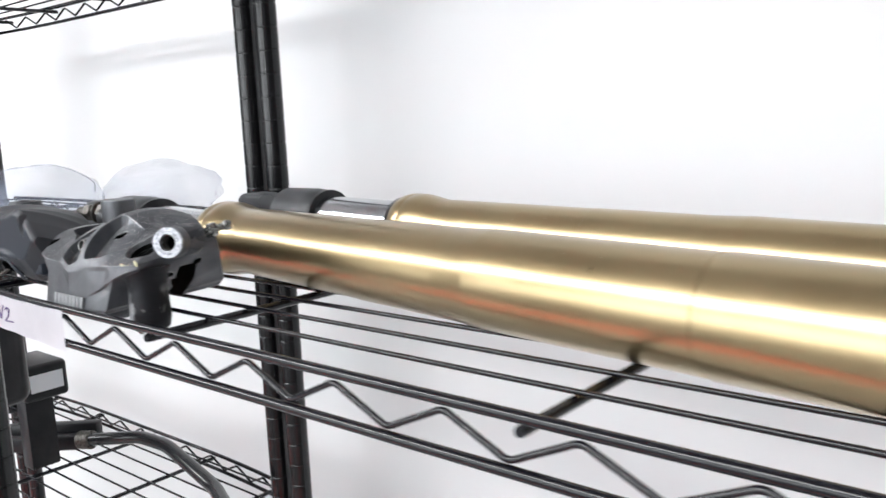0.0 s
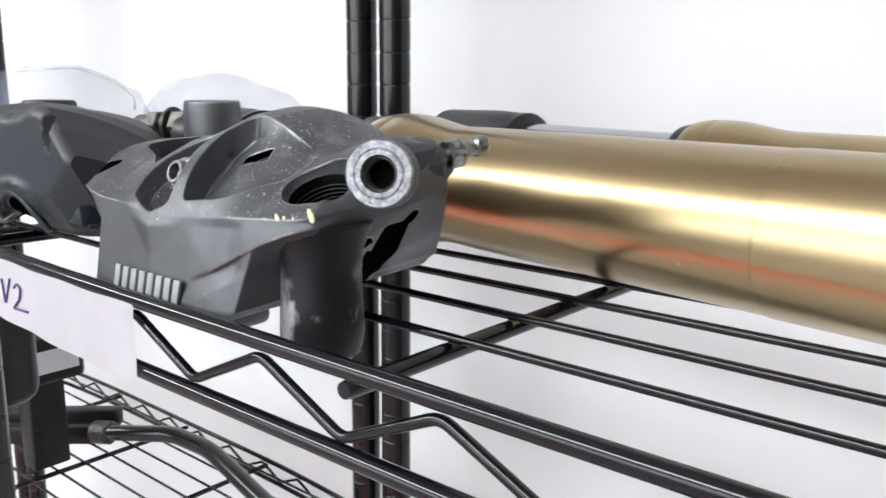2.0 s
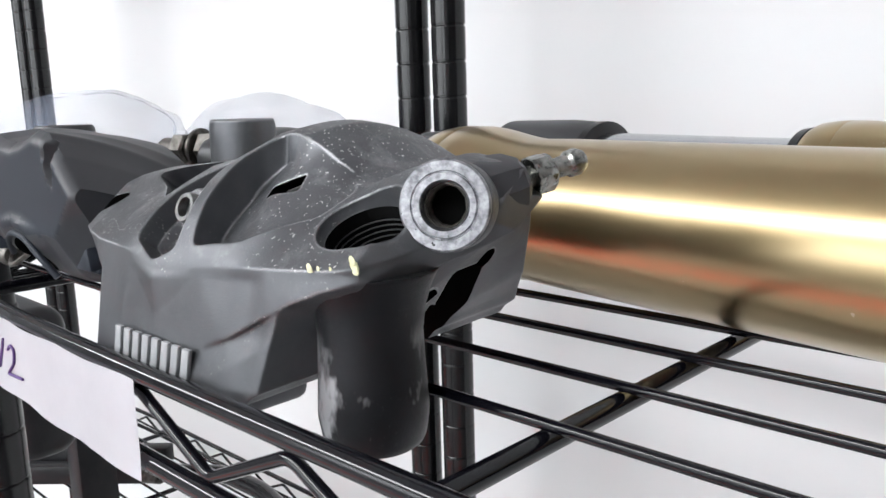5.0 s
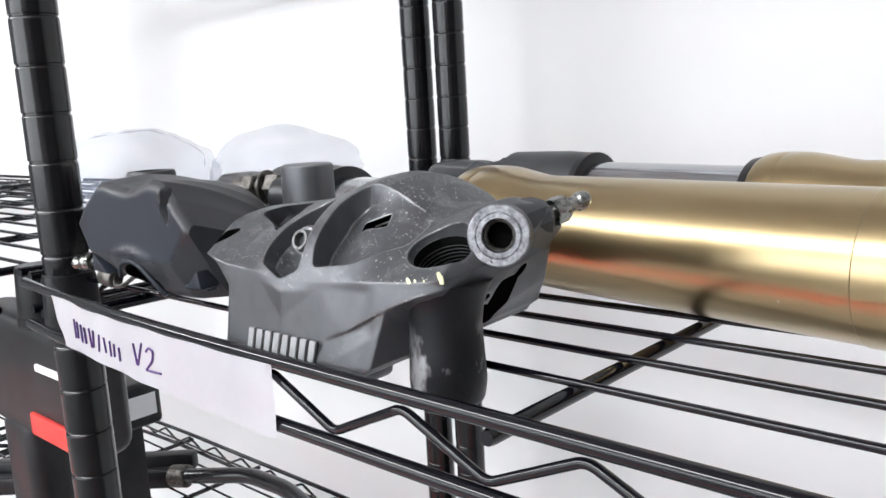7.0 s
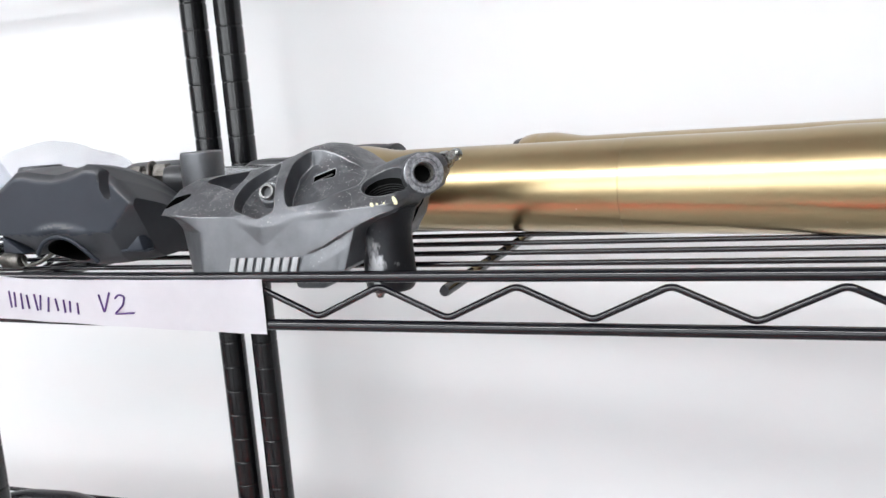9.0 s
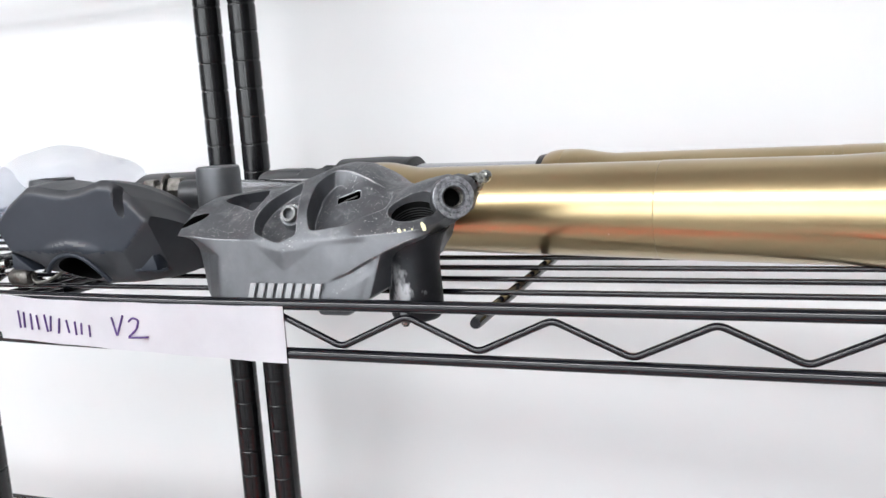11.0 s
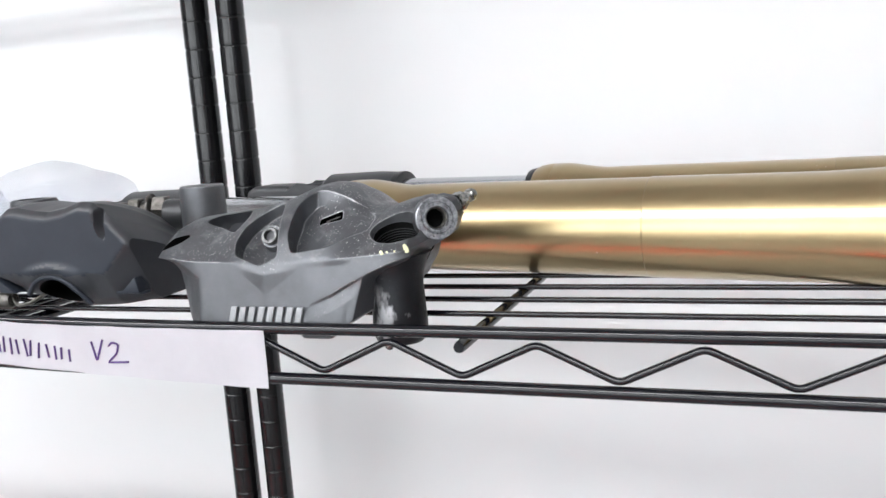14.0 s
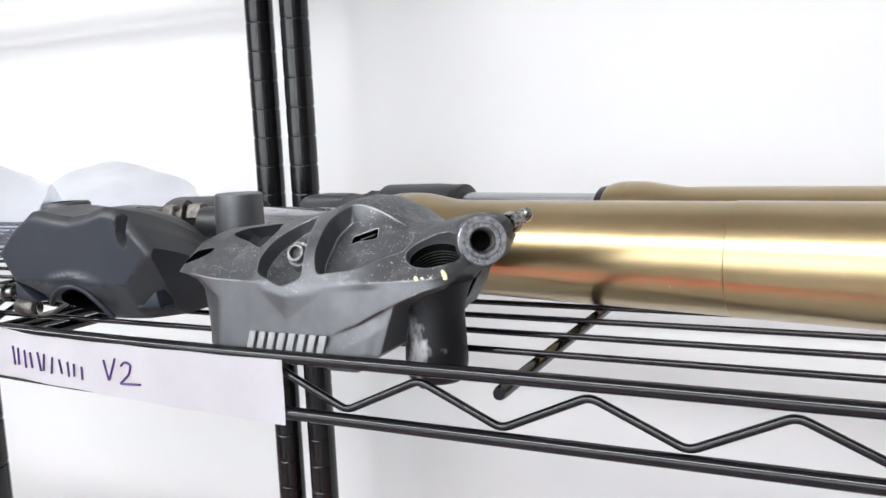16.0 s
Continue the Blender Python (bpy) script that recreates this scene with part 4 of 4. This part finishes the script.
# notch in the flat face, its shade put in as black cut faces
carve(body2, [(drill((-0.1455, 0.2500, 0.0085), (0.05, -0.95, -0.25), 0.0135, 0.0085, 0.022), M_HOLE_SHADE)])
NB2, NA2 = Vector((-0.203, 0.262, 0.012)), Vector((-0.96, -0.18, -0.10)).normalized()
bm = bmesh.new()
lathe(bm, NB2, NA2, [(0, 0.0026), (0.004, 0.0026), (0.0041, 0.0046), (0.009, 0.0046), (0.0095, 0.0028), (0.014, 0.0026), (0.015, 0.0034), (0.018, 0.0036), (0.020, 0.0024)], 24)
nip2 = part("bleed_nipple", bm, M_STEEL, cal2, "bright steel bleed nipple")
bm = bmesh.new()
lathe(bm, (-0.200, 0.263, 0.0045), (1, -0.1, 0), [(0, 0.0042), (0.001, 0.0048), (0.012, 0.0048), (0.014, 0.0035)], 16)
part("pad_pin", bm, M_TARNISH, cal2)
bm = bmesh.new()
sweep(bm, rounded([(-0.186, 0.262, 0.006), (-0.180, 0.258, 0.002), (-0.168, 0.256, 0.004), (-0.160, 0.259, 0.009)], 0.004, 4), 0.0011, 6)
part("retaining_clip", bm, M_TARNISH, cal2)

# ---- paper label on the rail ----
lab = thing("paper_label", pose(0, 0, SHELF), "torn white paper strip with purple handwriting on the rail", "label")
bm = bmesh.new()


def label_y(x, t):
    e = max(0.0, 1 - (x + 0.7475) / 0.22)
    return 0.2275 + 0.012 * e * e + pw(t, (0, -0.0036), (0.25, -0.0034), (0.8, -0.0034), (1, -0.0032)) + 0.0004 * math.sin(x * 160 + t * 2) - 0.0005 * max(0.0, noise.noise(Vector((x * 70, t * 1.5, 0.3))))


nx, nz, front = 60, 8, []
for i in range(nx + 1):
    s = i / nx
    row = []
    for k in range(nz + 1):
        t = k / nz
        xl = -0.6900 + 0.0135 * (1 - t) + 0.0012 * math.sin(9 * t)
        x = xl + (-0.5072 - xl) * s
        zb = -0.0205 - 0.0045 * s
        zt = 0.0024 - 0.0016 * smooth01(s * 4 - 0.2)
        row.append(bm.verts.new((x, label_y(x, t), zb + (zt - zb) * t)))
    front.append(row)
for p, q in zip(front, front[1:]):
    for k in range(nz):
        bm.faces.new((p[k], q[k], q[k + 1], p[k + 1]))
bmesh.ops.solidify(bm, geom=bm.faces[:], thickness=0.0002)
part("strip", bm, M_PAPER, lab)


def pen(name, strokes, label=""):
    bm = bmesh.new()
    for st in strokes:
        pts = rounded([(x, label_y(x, (z + 0.023) / 0.02) - 0.00035, z) for x, z in st], 0.0012, 3) if len(st) > 2 else [(x, label_y(x, (z + 0.023) / 0.02) - 0.00035, z) for x, z in st]
        sweep(bm, pts, 0.00048, 6)
    part(name, bm, M_INK, lab, label)


# a brand word as plain bars, then the readable "V2"
for k in range(6):
    x, d = -0.6635 + k * 0.0094, 0.0005 * k
    lean, up = (0.0004, -0.0006, 0.0010, -0.0014, 0.0002, -0.0004)[k], (0.0, 0.0006, 0.0002, 0.0014, 0.0022, 0.0030)[k]
    pen("ink_bar", [[(x, -0.0056 - d - up), (x + lean, -0.0146 - d)]], "plain purple bar of a word")
    if k < 5:
        pen("ink_bar", [[(x + 0.0042, -0.0062 - d - up), (x + 0.0038 - lean, -0.0142 - d)]], "plain purple bar of a word")
pen("letter_v", [[(-0.6018, -0.0066), (-0.5992, -0.0158), (-0.5952, -0.0056)]], "handwritten letter V")
pen("digit_2", [[(-0.5920, -0.0086), (-0.5898, -0.0066), (-0.5860, -0.0076), (-0.5876, -0.0120), (-0.5930, -0.0164), (-0.5812, -0.0158)]], "handwritten digit 2")


# ---- clear plastic bags ----
def plastic_bag(x, y, z, rx, ry, h, seed, label):
    b = thing("plastic_bag", pose(x, y, z), label, "plastic bag", "plastic bags")
    bm = bmesh.new()
    bmesh.ops.create_icosphere(bm, subdivisions=5, radius=1)
    for v in bm.verts:
        n = noise.noise(v.co * 1.7 + Vector((seed, 0, 0))) * 0.16 + noise.noise(v.co * 5 + Vector((seed, 3, 0))) * 0.05
        p = v.co * (1 + n)
        v.co = Vector((p.x * rx, p.y * ry, max(0.001, (p.z + 0.75) / 1.75 * h)))
    part("film", bm, M_BAG, b)
    return b


plastic_bag(-0.960, 0.580, SHELF, 0.076, 0.070, 0.068, 1.3, "crumpled clear plastic bag lying on the wire shelf")
plastic_bag(-0.968, 0.420, SHELF, 0.085, 0.075, 0.076, 5.1, "puffed clear plastic bag lying on the wire shelf")

# ---- things on the lower shelf ----
LOW = 0.848
hb = thing("handlebar", pose(0, 0, LOW), "bent black handlebar tube lying on the lower wire shelf", "handlebar")
bm = bmesh.new()
sweep(bm, rounded([(-1.150, 0.535, 0.0165), (-1.055, 0.565, 0.032), (-0.990, 0.567, 0.033), (-0.86, 0.550, 0.014), (-0.80, 0.525, 0.012)], 0.016, 8), 0.0092, 20)
part("tube", bm, M_HANDLE, hb)
bm = bmesh.new()
lathe(bm, (-1.165, 0.530, 0.0145), (0.88, 0.38, 0.08), [(0, 0.0115), (0.002, 0.0135), (0.022, 0.0135), (0.024, 0.0115)], 24)
part("clamp", bm, M_TARNISH, hb)
for dy, z0 in ((0.0, 0.001), (0.030, 0.012)):
    bm = bmesh.new()
    prism(bm, [(-1.345, 0.365 + dy, z0), (-1.160, 0.525 + dy, z0), (-1.170, 0.540 + dy, z0), (-1.355, 0.380 + dy, z0)], (0, 0, 0.022), 0.003)
    part("arm", bm, M_BLACK, hb)

pt = thing("power_tool", pose(-0.916, 0.35, LOW), "black cordless tool with a red battery panel", "power tool")
bm = bmesh.new()
box(bm, -0.17, -0.05, 0.001, -0.07, 0.02, 0.06, 0.012, 3)
part("foot", bm, M_BLACK, pt)
bm = bmesh.new()
box(bm, -0.150, -0.030, 0.055, -0.085, 0.008, 0.190, 0.014, 3)
part("grip", bm, M_BLACK, pt)
bm = bmesh.new()
box(bm, -0.17, -0.036, 0.180, 0.036, 0.008, 0.285, 0.015, 4)
part("housing", bm, M_BLACK, pt)
bm = bmesh.new()
box(bm, -0.050, -0.0395, 0.190, 0.024, -0.0345, 0.209, 0.002)
part("battery_panel", bm, M_RED, pt, "red plastic panel")
bm = bmesh.new()
box(bm, -0.030, -0.0380, 0.246, 0.018, -0.0352, 0.252, 0.0008, 1)
part("stripe", bm, M_WHITE, pt, "pale stripe on the housing")

bl = thing("black_case", pose(-1.110, 0.470, LOW), "small black case with a white sticker standing on the wire shelf", "case")
bm = bmesh.new()
box(bm, -0.085, -0.030, 0.106, 0.0, 0.030, 0.156, 0.006, 3)
part("case", bm, M_BLACK, bl)
bm = bmesh.new()
box(bm, -0.06, -0.020, 0.001, -0.03, 0.020, 0.108, 0.004, 2)
part("stem", bm, M_BLACK, bl)
for x0, y0, x1, y1 in ((-0.0005, -0.022, 0.0012, 0.022), (-0.07, -0.0312, -0.006, -0.0295)):
    bm = bmesh.new()
    box(bm, x0, y0, 0.119, x1, y1, 0.143)
    part("sticker", bm, M_WHITE, bl, "white sticker")
